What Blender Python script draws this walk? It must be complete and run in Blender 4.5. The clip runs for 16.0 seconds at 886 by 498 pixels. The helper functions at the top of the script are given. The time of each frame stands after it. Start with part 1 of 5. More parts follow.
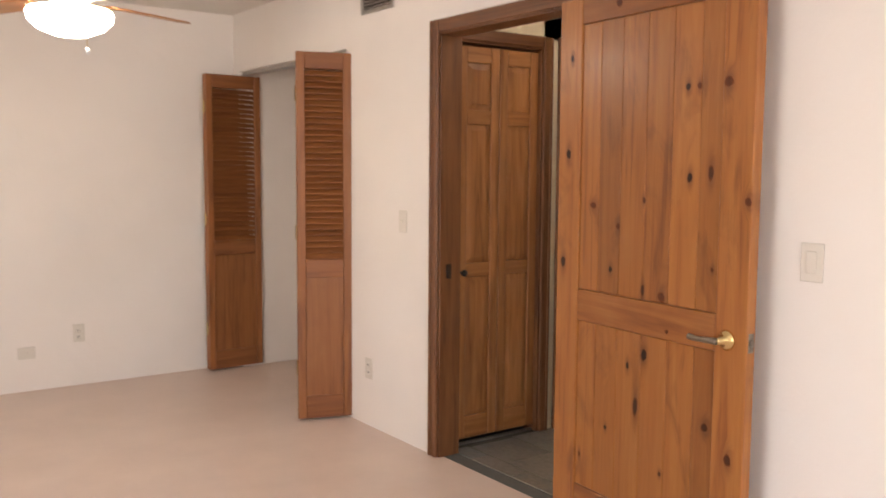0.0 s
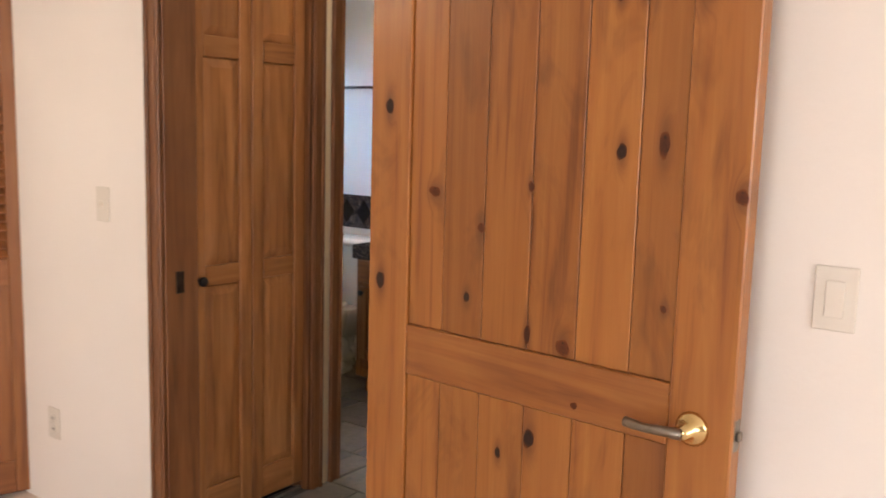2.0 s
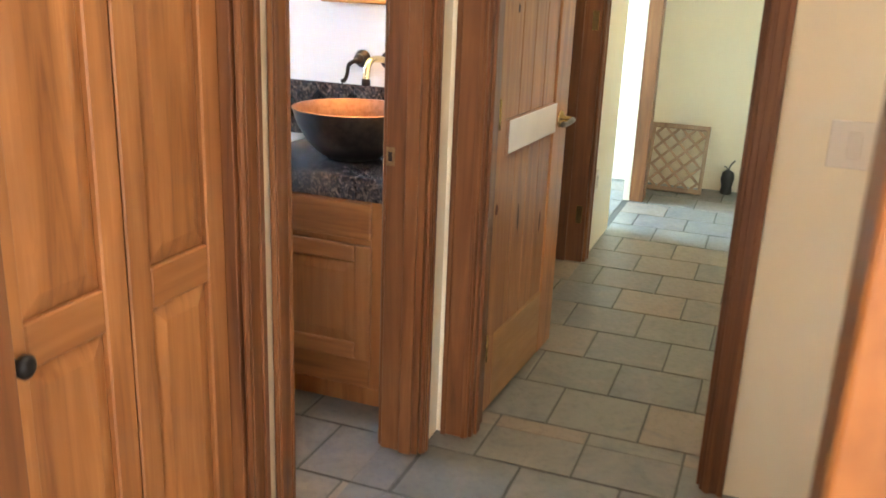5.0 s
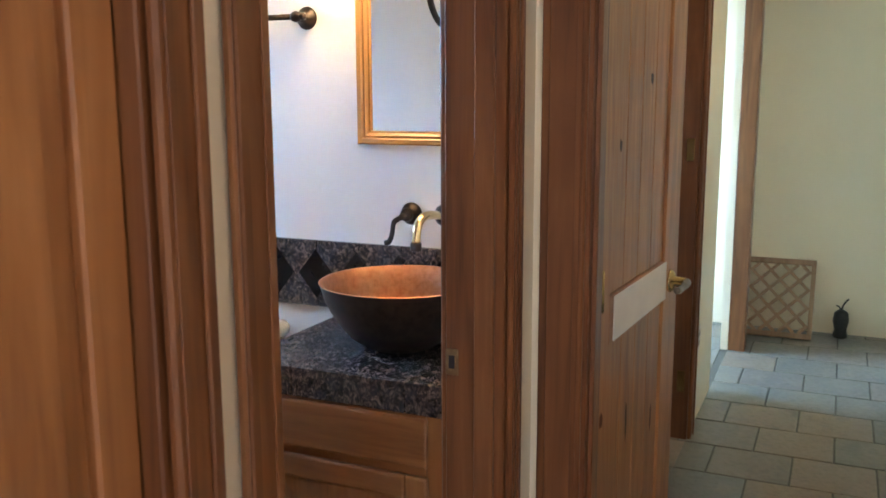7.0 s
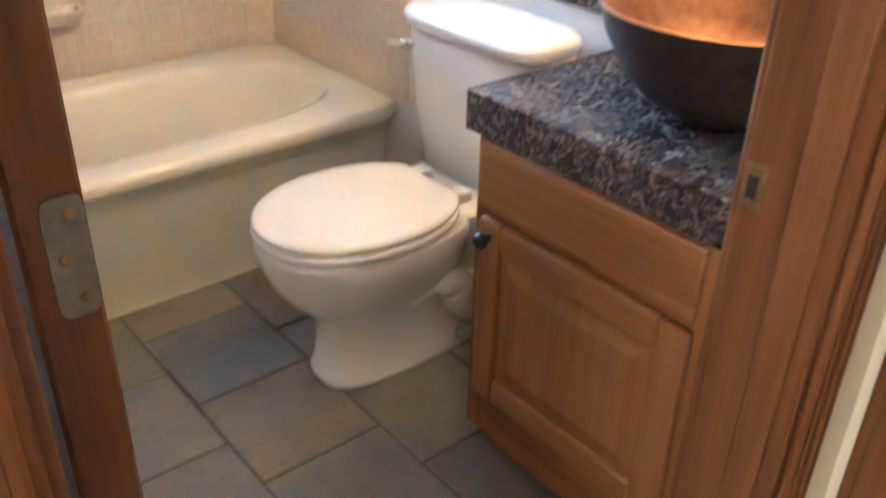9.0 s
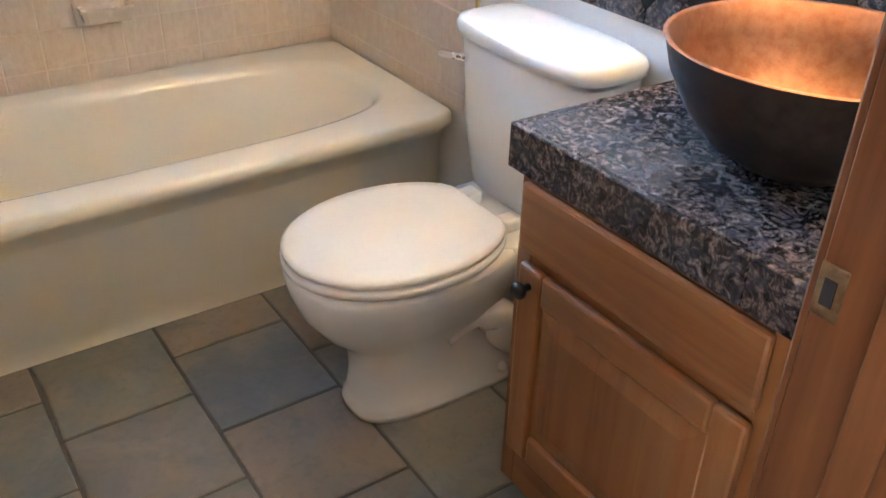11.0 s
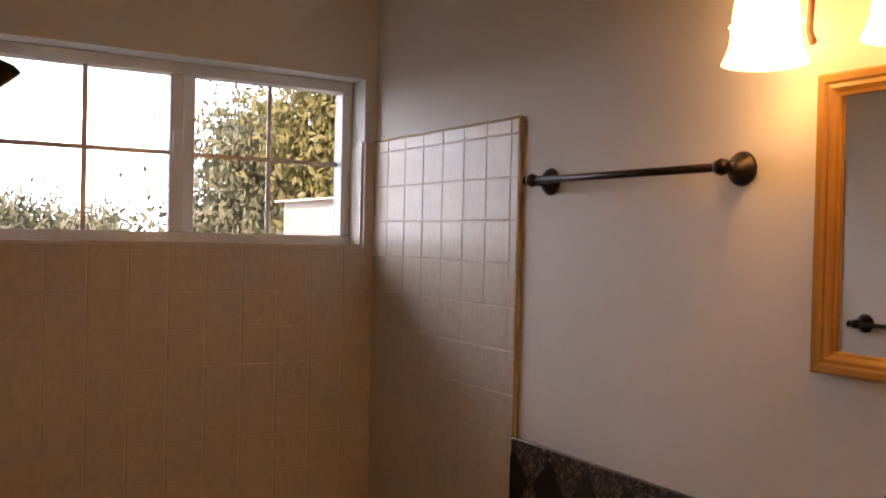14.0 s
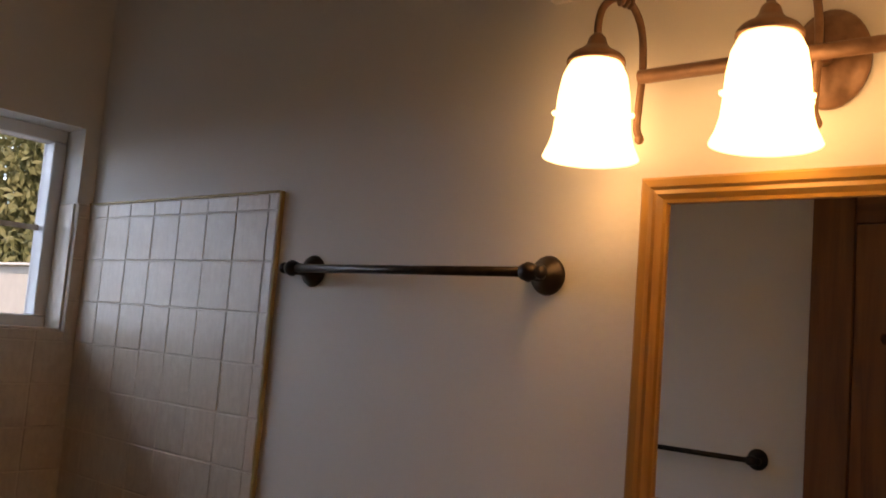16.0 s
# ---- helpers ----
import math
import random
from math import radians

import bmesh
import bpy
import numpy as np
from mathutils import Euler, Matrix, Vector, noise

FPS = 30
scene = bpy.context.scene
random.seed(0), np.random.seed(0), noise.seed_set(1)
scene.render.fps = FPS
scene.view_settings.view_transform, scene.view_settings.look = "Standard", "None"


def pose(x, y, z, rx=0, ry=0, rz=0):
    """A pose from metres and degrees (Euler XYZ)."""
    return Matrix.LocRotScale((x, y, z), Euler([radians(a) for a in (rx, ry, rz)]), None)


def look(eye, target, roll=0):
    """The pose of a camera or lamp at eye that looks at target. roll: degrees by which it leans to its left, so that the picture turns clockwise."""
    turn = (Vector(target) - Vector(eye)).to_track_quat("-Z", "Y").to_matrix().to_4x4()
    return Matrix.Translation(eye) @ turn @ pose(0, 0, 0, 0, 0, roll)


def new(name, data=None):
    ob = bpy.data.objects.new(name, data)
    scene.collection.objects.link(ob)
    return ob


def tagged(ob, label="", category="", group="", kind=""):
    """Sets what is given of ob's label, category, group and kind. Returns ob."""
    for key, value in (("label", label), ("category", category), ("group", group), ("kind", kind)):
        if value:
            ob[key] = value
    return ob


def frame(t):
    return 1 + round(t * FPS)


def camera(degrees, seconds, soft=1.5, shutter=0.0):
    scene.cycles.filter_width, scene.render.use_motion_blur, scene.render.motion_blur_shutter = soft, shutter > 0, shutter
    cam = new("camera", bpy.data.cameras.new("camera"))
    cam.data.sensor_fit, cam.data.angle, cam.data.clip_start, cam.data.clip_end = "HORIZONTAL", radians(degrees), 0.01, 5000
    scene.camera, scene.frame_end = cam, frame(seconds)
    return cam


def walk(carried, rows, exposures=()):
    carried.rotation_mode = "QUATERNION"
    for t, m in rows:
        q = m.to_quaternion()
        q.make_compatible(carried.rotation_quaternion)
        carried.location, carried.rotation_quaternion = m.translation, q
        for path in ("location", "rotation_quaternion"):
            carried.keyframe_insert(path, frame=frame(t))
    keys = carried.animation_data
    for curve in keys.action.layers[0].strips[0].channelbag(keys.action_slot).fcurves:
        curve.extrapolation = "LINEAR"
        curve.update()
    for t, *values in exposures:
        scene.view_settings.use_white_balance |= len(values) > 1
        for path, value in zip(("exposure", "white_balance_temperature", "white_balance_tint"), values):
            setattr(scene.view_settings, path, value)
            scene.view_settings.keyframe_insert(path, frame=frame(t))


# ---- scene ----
cam = camera(53.2, 16.0, 1.5, 0.4)
PATH = [
    (0, (-0.128, 0.017, 1.403), (1.031, 1.637, 1.221), 0.4),
    (0.5, (0.064, 0.274, 1.413), (1.306, 1.819, 1.15), 1.0),
    (1, (0.241, 0.576, 1.391), (1.609, 2.017, 1.155), 1.5),
    (1.5, (0.429, 0.875, 1.393), (1.952, 2.142, 1.122), 1.4),
    (2, (0.622, 1.168, 1.416), (2.226, 2.33, 1.142), 1.6),
    (2.5, (0.801, 1.472, 1.378), (2.532, 2.385, 0.965), 2.5),
    (3, (0.966, 1.691, 1.309), (2.745, 2.46, 0.817), 3.2),
    (3.5, (1.151, 1.941, 1.385), (2.956, 2.592, 0.819), 3.4),
    (4, (1.279, 2.235, 1.371), (3.099, 2.848, 0.812), 4.1),
    (4.5, (1.461, 2.455, 1.376), (3.273, 3.030, 0.757), 0.6),
    (5, (1.695, 2.627, 1.400), (3.484, 3.289, 0.799), 2.3),
    (5.2, (1.764, 2.69, 1.415), (3.573, 3.336, 0.85), 2.4),
    (7.4, (2.588, 3.013, 1.399), (4.372, 3.859, 1.082), -0.0),
    (7.5, (2.641, 3.027, 1.392), (4.398, 3.908, 1.021), -0.0),
    (7.8, (2.742, 3.026, 1.38), (4.398, 4.016, 0.852), -0.9),
    (8, (2.822, 3.026, 1.372), (4.388, 4.123, 0.784), -0.2),
    (8.2, (2.899, 3.024, 1.371), (4.356, 4.221, 0.705), 0.5),
    (8.5, (3.002, 3.051, 1.332), (4.277, 4.352, 0.507), 1.3),
    (8.8, (3.077, 3.121, 1.305), (4.274, 4.454, 0.417), 1.6),
    (9, (3.115, 3.176, 1.301), (4.227, 4.5, 0.295), 1.6),
    (9.2, (3.135, 3.217, 1.287), (4.194, 4.516, 0.195), 1.5),
    (11.5, (3.279, 3.28, 1.338), (4.23, 4.735, 0.349), 1.8),
    (12, (3.275, 3.278, 1.364), (4.268, 4.825, 0.576), 1.6),
    (12.5, (3.265, 3.262, 1.395), (4.286, 4.886, 0.829), 0.1),
    (13, (3.244, 3.254, 1.43), (4.292, 4.927, 1.107), -0.0),
    (13.5, (3.229, 3.252, 1.463), (4.286, 4.942, 1.307), 0.6),
    (14, (3.236, 3.244, 1.486), (4.288, 4.944, 1.462), 1.3),
    (14.5, (3.29, 3.275, 1.511), (4.401, 4.936, 1.578), 3.7),
    (15, (3.309, 3.392, 1.518), (4.611, 4.899, 1.706), 5.6),
    (15.5, (3.332, 3.5, 1.534), (4.789, 4.849, 1.774), 4.8),
    (16, (3.365, 3.553, 1.513), (4.885, 4.838, 1.713), 4.6),
]
EXPOSURES = [(0.0, 1.22, 6200, 10), (1.0, 1.3, 6300, 10), (2.0, 1.3, 6400, 11), (2.5, 1.2, 7200, 14), (3.0, 1.75, 7900, 16), (3.5, 2.5, 8500, 16), (4.0, 2.8, 8500, 15), (4.5, 2.95, 8200, 13), (5.0, 2.55, 6400, 9), (7.4, 1.6, 5800, 10),
             (8.0, 1.9, 6100, 11), (8.5, 2.55, 6400, 12), (9.0, 2.5, 6100, 11), (11.5, 2.25, 5800, 10), (12.5, 1.85, 6600, 12), (13.0, 1.3, 8200, 17), (13.5, 0.25, 10800, 30), (14.0, -0.25, 12000, 38),
             (14.5, -0.5, 12000, 40), (15.0, -0.5, 11500, 38), (15.5, -0.72, 11200, 35), (16.0, -1.0, 10000, 30)]
walk(cam, [(t, look(eye, target, roll)) for t, eye, target, roll in PATH], EXPOSURES)

# ---- world and large lights ----
world = bpy.data.worlds.new("sky")
scene.world = world
world.use_nodes = True
wn, wl = world.node_tree.nodes, world.node_tree.links
sky = wn.new("ShaderNodeTexSky")
sky.sky_type, sky.sun_disc = "NISHITA", False
sky.sun_elevation, sky.sun_rotation = radians(38), radians(230)
wl.new(sky.outputs[0], wn["Background"].inputs[0])
wn["Background"].inputs[1].default_value = 0.15


def sun_lamp():
    d = bpy.data.lights.new("sun", "SUN")
    d.energy, d.angle, d.color = 5.0, radians(0.5), (1.0, 0.95, 0.88)
    ob = new("sun", d)
    a, e = radians(230), radians(38)
    way = Vector((math.sin(a) * math.cos(e), math.cos(a) * math.cos(e), math.sin(e)))
    ob.matrix_world = look(way * 40, (0, 0, 0))


def area_lamp(name, place, target, w, h, watts, colour):
    d = bpy.data.lights.new(name, "AREA")
    d.shape, d.size, d.size_y, d.energy, d.color = "RECTANGLE", w, h, watts, colour
    ob = new(name, d)
    ob.matrix_world = look(place, target)
    return ob


sun_lamp()
# daylight through the bedroom's two windows, and the side room's off the hall
area_lamp("bedroom_window_light", (-2.86, 1.2, 1.45), (2.0, 1.6, 1.0), 1.7, 1.2, 30, (1.0, 0.93, 0.90))
area_lamp("bedroom_south_window_light", (0.4, -2.36, 1.45), (0.8, 3.0, 1.1), 1.7, 1.2, 27, (1.0, 0.93, 0.90))
area_lamp("side_room_window_light", (6.9, 5.3, 1.5), (6.9, 3.4, 0.2), 0.9, 1.0, 22, (0.6, 0.82, 1.0))


# ---- materials ----
def material(name, rough=0.5, metal=0.0, colour=(0.8, 0.8, 0.8)):
    m = bpy.data.materials.new(name)
    m.use_nodes = True
    b = m.node_tree.nodes["Principled BSDF"]
    b.inputs["Base Color"].default_value = (*colour, 1)
    b.inputs["Roughness"].default_value = rough
    b.inputs["Metallic"].default_value = metal
    return m, m.node_tree.nodes, m.node_tree.links, b


def coords(n, l, scale, shift=True):
    tc, mp = n.new("ShaderNodeTexCoord"), n.new("ShaderNodeMapping")
    mp.inputs["Scale"].default_value = scale
    l.new(tc.outputs["Object"], mp.inputs["Vector"])
    if shift:
        oi, vm = n.new("ShaderNodeObjectInfo"), n.new("ShaderNodeVectorMath")
        vm.operation = "MULTIPLY"
        vm.inputs[1].default_value = (37.0, 19.0, 53.0)
        l.new(oi.outputs["Random"], vm.inputs[0])
        l.new(vm.outputs[0], mp.inputs["Location"])
    return mp.outputs[0]


def noise_tex(n, l, vec, scale, detail=4, rough=0.55, distort=0.0):
    t = n.new("ShaderNodeTexNoise")
    t.inputs["Scale"].default_value, t.inputs["Detail"].default_value = scale, detail
    t.inputs["Roughness"].default_value, t.inputs["Distortion"].default_value = rough, distort
    l.new(vec, t.inputs["Vector"])
    return t.outputs["Fac"]


def ramp(n, l, fac, stops):
    r = n.new("ShaderNodeValToRGB")
    while len(r.color_ramp.elements) < len(stops):
        r.color_ramp.elements.new(0.5)
    for e, (p, c) in zip(r.color_ramp.elements, stops):
        e.position, e.color = p, (*c, 1)
    l.new(fac, r.inputs[0])
    return r.outputs[0]


def mix(n, l, a, b, fac, mode="MIX"):
    m = n.new("ShaderNodeMixRGB")
    m.blend_type = mode
    for s, v in ((0, fac), (1, a), (2, b)):
        if hasattr(v, "is_linked"):
            l.new(v, m.inputs[s])
        else:
            m.inputs[s].default_value = v if s == 0 else (*v, 1)
    return m.outputs[0]


def bump(n, l, b, height, strength, distance=0.002, normal=None):
    k = n.new("ShaderNodeBump")
    k.inputs["Strength"].default_value, k.inputs["Distance"].default_value = strength, distance
    l.new(height, k.inputs["Height"])
    if normal:
        l.new(normal, k.inputs["Normal"])
    l.new(k.outputs[0], b.inputs["Normal"])
    return k.outputs[0]


def wood(name, dark, mid, light, along="z", rough=0.42, blotch=0.35, coat=0.0):
    m, n, l, b = material(name, rough)
    s = {"z": (1, 1, 0.07), "x": (0.07, 1, 1), "y": (1, 0.07, 1)}[along]
    v = coords(n, l, s)
    rings = noise_tex(n, l, v, 22, 3, 0.5, 1.2)
    fine = noise_tex(n, l, v, 160, 3, 0.6)
    patch = noise_tex(n, l, coords(n, l, (1, 1, 1)), 4.5, 3, 0.6)
    c = ramp(n, l, rings, [(0.32, dark), (0.5, mid), (0.68, light)])
    c = mix(n, l, c, mid, ramp(n, l, fine, [(0.35, (0.5,) * 3), (0.65, (0.0,) * 3)]))
    c = mix(n, l, c, dark, ramp(n, l, patch, [(0.5, (0, 0, 0)), (0.8, (blotch,) * 3)]))
    oi = n.new("ShaderNodeObjectInfo")
    c = mix(n, l, c, ramp(n, l, oi.outputs["Random"], [(0, (0.80, 0.78, 0.76)), (1, (1, 1, 1))]), 1.0, "MULTIPLY")
    l.new(c, b.inputs["Base Color"])
    l.new(ramp(n, l, fine, [(0.3, (rough + 0.1,) * 3), (0.7, (rough - 0.06,) * 3)]), b.inputs["Roughness"])
    bump(n, l, b, fine, 0.12, 0.001)
    b.inputs["Coat Weight"].default_value = coat
    b.inputs["Coat Roughness"].default_value = 0.25
    return m


def knotty_pine(name, dark, mid, light, knots, rough=0.36):
    """Upright pine whose grain bends and darkens round the knots (u, z, half width, half height) of one door leaf."""
    m, n, l, b = material(name, rough)
    tc = n.new("ShaderNodeTexCoord")
    nearest = None
    for u, z, ru, rz in knots:
        mp, ln = n.new("ShaderNodeMapping"), n.new("ShaderNodeVectorMath")
        sx, sz = 1 / (ru * 2.2), 1 / (rz * 4.2)
        mp.inputs["Scale"].default_value = (sx, 0.0, sz)
        mp.inputs["Location"].default_value = (-u * sx, 0.0, -z * sz)
        ln.operation = "LENGTH"
        l.new(tc.outputs["Object"], mp.inputs["Vector"])
        l.new(mp.outputs[0], ln.inputs[0])
        if nearest is None:
            nearest = ln.outputs["Value"]
        else:
            lo = n.new("ShaderNodeMath")
            lo.operation = "MINIMUM"
            l.new(nearest, lo.inputs[0])
            l.new(ln.outputs["Value"], lo.inputs[1])
            nearest = lo.outputs[0]
    halo = ramp(n, l, nearest, [(0.0, (1, 1, 1)), (0.35, (0.55,) * 3), (0.75, (0.13,) * 3), (1.0, (0, 0, 0))])
    base = coords(n, l, (1, 1, 0.055))
    push, add = n.new("ShaderNodeVectorMath"), n.new("ShaderNodeVectorMath")
    push.operation, add.operation = "MULTIPLY", "ADD"
    push.inputs[1].default_value = (0.055, 0.0, 0.0)
    l.new(halo, push.inputs[0])
    l.new(base, add.inputs[0])
    l.new(push.outputs[0], add.inputs[1])
    rings = noise_tex(n, l, add.outputs[0], 17, 3, 0.55, 1.5)
    fine = noise_tex(n, l, add.outputs[0], 150, 3, 0.6)
    smudge = noise_tex(n, l, coords(n, l, (1, 1, 0.38)), 7.5, 4, 0.62, 0.8)
    c = ramp(n, l, rings, [(0.30, dark), (0.44, mid), (0.66, light)])
    c = mix(n, l, c, mid, ramp(n, l, fine, [(0.35, (0.6,) * 3), (0.65, (0.15,) * 3)]))
    oi = n.new("ShaderNodeObjectInfo")
    c = mix(n, l, c, ramp(n, l, oi.outputs["Random"], [(0, (0.74, 0.70, 0.66)), (0.5, (0.95, 0.93, 0.90)), (1, (1.12, 1.12, 1.12))]), 1.0, "MULTIPLY")
    c = mix(n, l, c, tuple(k * 0.55 for k in dark), ramp(n, l, smudge, [(0.55, (0, 0, 0)), (0.76, (0.62,) * 3)]))
    c = mix(n, l, c, tuple(k * 0.62 for k in dark), halo)
    l.new(c, b.inputs["Base Color"])
    l.new(ramp(n, l, fine, [(0.3, (rough + 0.1,) * 3), (0.7, (rough - 0.06,) * 3)]), b.inputs["Roughness"])
    bump(n, l, b, fine, 0.12, 0.001)
    b.inputs["Coat Weight"].default_value = 0.2
    b.inputs["Coat Roughness"].default_value = 0.25
    return m


def plaster(name, colour, coarse=7.0, strength=0.35):
    m, n, l, b = material(name, 0.82)
    v = coords(n, l, (1, 1, 1), False)
    big, small = noise_tex(n, l, v, coarse, 4, 0.55), noise_tex(n, l, v, 70, 4, 0.6)
    stain = noise_tex(n, l, v, 1.3, 3, 0.5)
    c = mix(n, l, colour, tuple(k * 0.94 for k in colour), ramp(n, l, stain, [(0.4, (0, 0, 0)), (0.7, (1, 1, 1))]))
    l.new(c, b.inputs["Base Color"])
    first = bump(n, l, b, big, strength, 0.012)
    bump(n, l, b, small, 0.15, 0.002, first)
    return m


def slate():
    m, n, l, b = material("slate_look_floor_tile", 0.42)
    v = coords(n, l, (1, 1, 1))
    oi = n.new("ShaderNodeObjectInfo")
    base = ramp(n, l, oi.outputs["Random"], [(0.0, (0.15, 0.155, 0.14)), (0.25, (0.205, 0.20, 0.17)), (0.45, (0.16, 0.172, 0.175)),
                                             (0.65, (0.245, 0.20, 0.155)), (0.82, (0.155, 0.155, 0.15)), (1.0, (0.27, 0.22, 0.165))])
    cloud, fine = noise_tex(n, l, v, 5.5, 5, 0.62, 0.6), noise_tex(n, l, v, 45, 4, 0.6)
    c = mix(n, l, base, (0.27, 0.235, 0.19), ramp(n, l, cloud, [(0.50, (0, 0, 0)), (0.72, (0.7, 0.7, 0.7))]))
    c = mix(n, l, c, (0.125, 0.135, 0.14), ramp(n, l, cloud, [(0.30, (0.8, 0.8, 0.8)), (0.46, (0, 0, 0))]))
    c = mix(n, l, c, (0.12, 0.12, 0.115), ramp(n, l, fine, [(0.30, (0.32,) * 3), (0.48, (0, 0, 0))]))
    l.new(c, b.inputs["Base Color"])
    l.new(ramp(n, l, fine, [(0.3, (0.5,) * 3), (0.7, (0.34,) * 3)]), b.inputs["Roughness"])
    first = bump(n, l, b, cloud, 0.4, 0.006)
    bump(n, l, b, fine, 0.2, 0.001, first)
    return m


def granite():
    m, n, l, b = material("dark_brown_granite", 0.16)
    v = coords(n, l, (1, 1, 1))
    a, s, d = noise_tex(n, l, v, 48, 4, 0.66, 1.6), noise_tex(n, l, v, 110, 2, 0.6), noise_tex(n, l, v, 22, 2, 0.5)
    c = ramp(n, l, a, [(0.36, (0.010, 0.009, 0.010)), (0.47, (0.050, 0.040, 0.036)), (0.57, (0.145, 0.110, 0.092)), (0.70, (0.29, 0.225, 0.19))])
    c = mix(n, l, c, (0.020, 0.021, 0.026), ramp(n, l, s, [(0.50, (0, 0, 0)), (0.60, (0.7, 0.7, 0.7))]))
    c = mix(n, l, c, (0.05, 0.052, 0.062), ramp(n, l, d, [(0.48, (0, 0, 0)), (0.68, (0.5, 0.5, 0.5))]))
    l.new(c, b.inputs["Base Color"])
    l.new(ramp(n, l, a, [(0.35, (0.12,) * 3), (0.7, (0.24,) * 3)]), b.inputs["Roughness"])
    return m


def wall_tile():
    m, n, l, b = material("glazed_beige_wall_tile", 0.30)
    v, up = coords(n, l, (1, 1, 1)), coords(n, l, (1, 1, 0.3))
    a, s = noise_tex(n, l, v, 34, 5, 0.68), noise_tex(n, l, up, 75, 4, 0.65)
    c = mix(n, l, (0.69, 0.58, 0.475), (0.63, 0.52, 0.42), ramp(n, l, s, [(0.4, (0, 0, 0)), (0.65, (1, 1, 1))]))
    c = mix(n, l, c, (0.75, 0.65, 0.54), ramp(n, l, a, [(0.5, (0, 0, 0)), (0.7, (0.7,) * 3)]))
    l.new(c, b.inputs["Base Color"])
    bump(n, l, b, a, 0.5, 0.003)
    return m


def speckled(name, c1, c2, scale, rough, metal=0.0, strength=0.1):
    m, n, l, b = material(name, rough, metal)
    v = coords(n, l, (1, 1, 1))
    a = noise_tex(n, l, v, scale, 5, 0.6)
    l.new(ramp(n, l, a, [(0.35, c1), (0.65, c2)]), b.inputs["Base Color"])
    l.new(ramp(n, l, a, [(0.3, (rough * 0.8,) * 3), (0.7, (min(1, rough * 1.2),) * 3)]), b.inputs["Roughness"])
    bump(n, l, b, a, strength, 0.002)
    return m


def knot_wood():
    m, n, l, b = material("pine_knot", 0.55)
    b.inputs["Specular IOR Level"].default_value = 0.25
    tc = n.new("ShaderNodeTexCoord")
    g = n.new("ShaderNodeTexGradient")
    g.gradient_type = "SPHERICAL"
    l.new(tc.outputs["Object"], g.inputs[0])
    dark = ramp(n, l, g.outputs["Fac"], [(0.10, (0.115, 0.034, 0.010)), (0.24, (0.050, 0.016, 0.008)), (0.45, (0.020, 0.009, 0.007)), (0.85, (0.045, 0.016, 0.010))])
    red = ramp(n, l, g.outputs["Fac"], [(0.10, (0.17, 0.050, 0.012)), (0.30, (0.115, 0.030, 0.009)), (0.60, (0.075, 0.020, 0.008)), (0.90, (0.11, 0.032, 0.011))])
    oi = n.new("ShaderNodeObjectInfo")
    c = mix(n, l, dark, red, ramp(n, l, oi.outputs["Random"], [(0.35, (0, 0, 0)), (0.75, (1, 1, 1))]))
    spots = noise_tex(n, l, tc.outputs["Object"], 2.6, 4, 0.65)
    c = mix(n, l, c, (0.018, 0.008, 0.006), ramp(n, l, spots, [(0.52, (0, 0, 0)), (0.66, (0.7, 0.7, 0.7))]))
    l.new(c, b.inputs["Base Color"])
    return m


def glowing(name, colour, strength):
    m, n, l, b = material(name, 0.5, 0, (0.9, 0.85, 0.75))
    b.inputs["Emission Color"].default_value = (*colour, 1)
    b.inputs["Emission Strength"].default_value = strength
    return m


def clear_glass():
    m, n, l, b = material("window_glass", 0.0, 0, (1, 1, 1))
    b.inputs["Transmission Weight"].default_value = 1.0
    b.inputs["IOR"].default_value = 1.02
    return m


KNOTS = [(0.827, 1.674, .017, .018), (0.062, 1.46, .012, .019), (0.040, 1.046, .013, .022), (0.917, 1.308, .013, .014), (0.560, 0.972, .017, .018),
         (0.768, 0.573, .014, .015), (0.872, 0.496, .015, .018), (0.672, 1.378, .011, .016), (0.760, 1.394, .012, .024), (0.485, 0.759, .014, .021),
         (0.448, 0.567, .012, .034), (0.326, 1.986, .016, .014), (0.593, 1.985, .02, .015), (0.714, 1.965, .017, .012), (0.074, 1.817, .009, .013),
         (0.201, 1.27, .017, .012), (0.466, 1.298, .008, .011), (0.338, 1.20, .010, .012), (0.302, 1.041, .009, .011), (0.404, 0.706, .008, .012),
         (0.294, 0.452, .007, .009), (0.702, 1.671, .009, .012), (0.654, 1.671, .010, .012), (0.470, 0.985, .008, .022), (0.598, 0.860, .008, .008),
         (0.778, 1.087, .007, .008), (0.150, 0.31, .006, .011), (0.575, 0.36, .007, .008)]
PINE = knotty_pine("orange_knotty_pine", (0.155, 0.045, 0.009), (0.285, 0.102, 0.020), (0.35, 0.142, 0.032), KNOTS)
PALE_PINE_X = wood("pale_golden_pine_board", (0.30, 0.15, 0.045), (0.44, 0.235, 0.075), (0.52, 0.30, 0.105), "x", 0.4, 0.5, 0.15)
PINE_X = wood("orange_pine_rail", (0.175, 0.053, 0.011), (0.27, 0.094, 0.020), (0.325, 0.130, 0.031), "x", 0.36, 0.6, 0.2)
KNOT = knot_wood()
BROWN = wood("brown_stained_pine", (0.215, 0.083, 0.025), (0.385, 0.163, 0.051), (0.49, 0.226, 0.077), rough=0.4, coat=0.15)
BROWN_X = wood("brown_stained_rail", (0.215, 0.083, 0.025), (0.385, 0.163, 0.051), (0.49, 0.226, 0.077), "x", 0.4, coat=0.15)
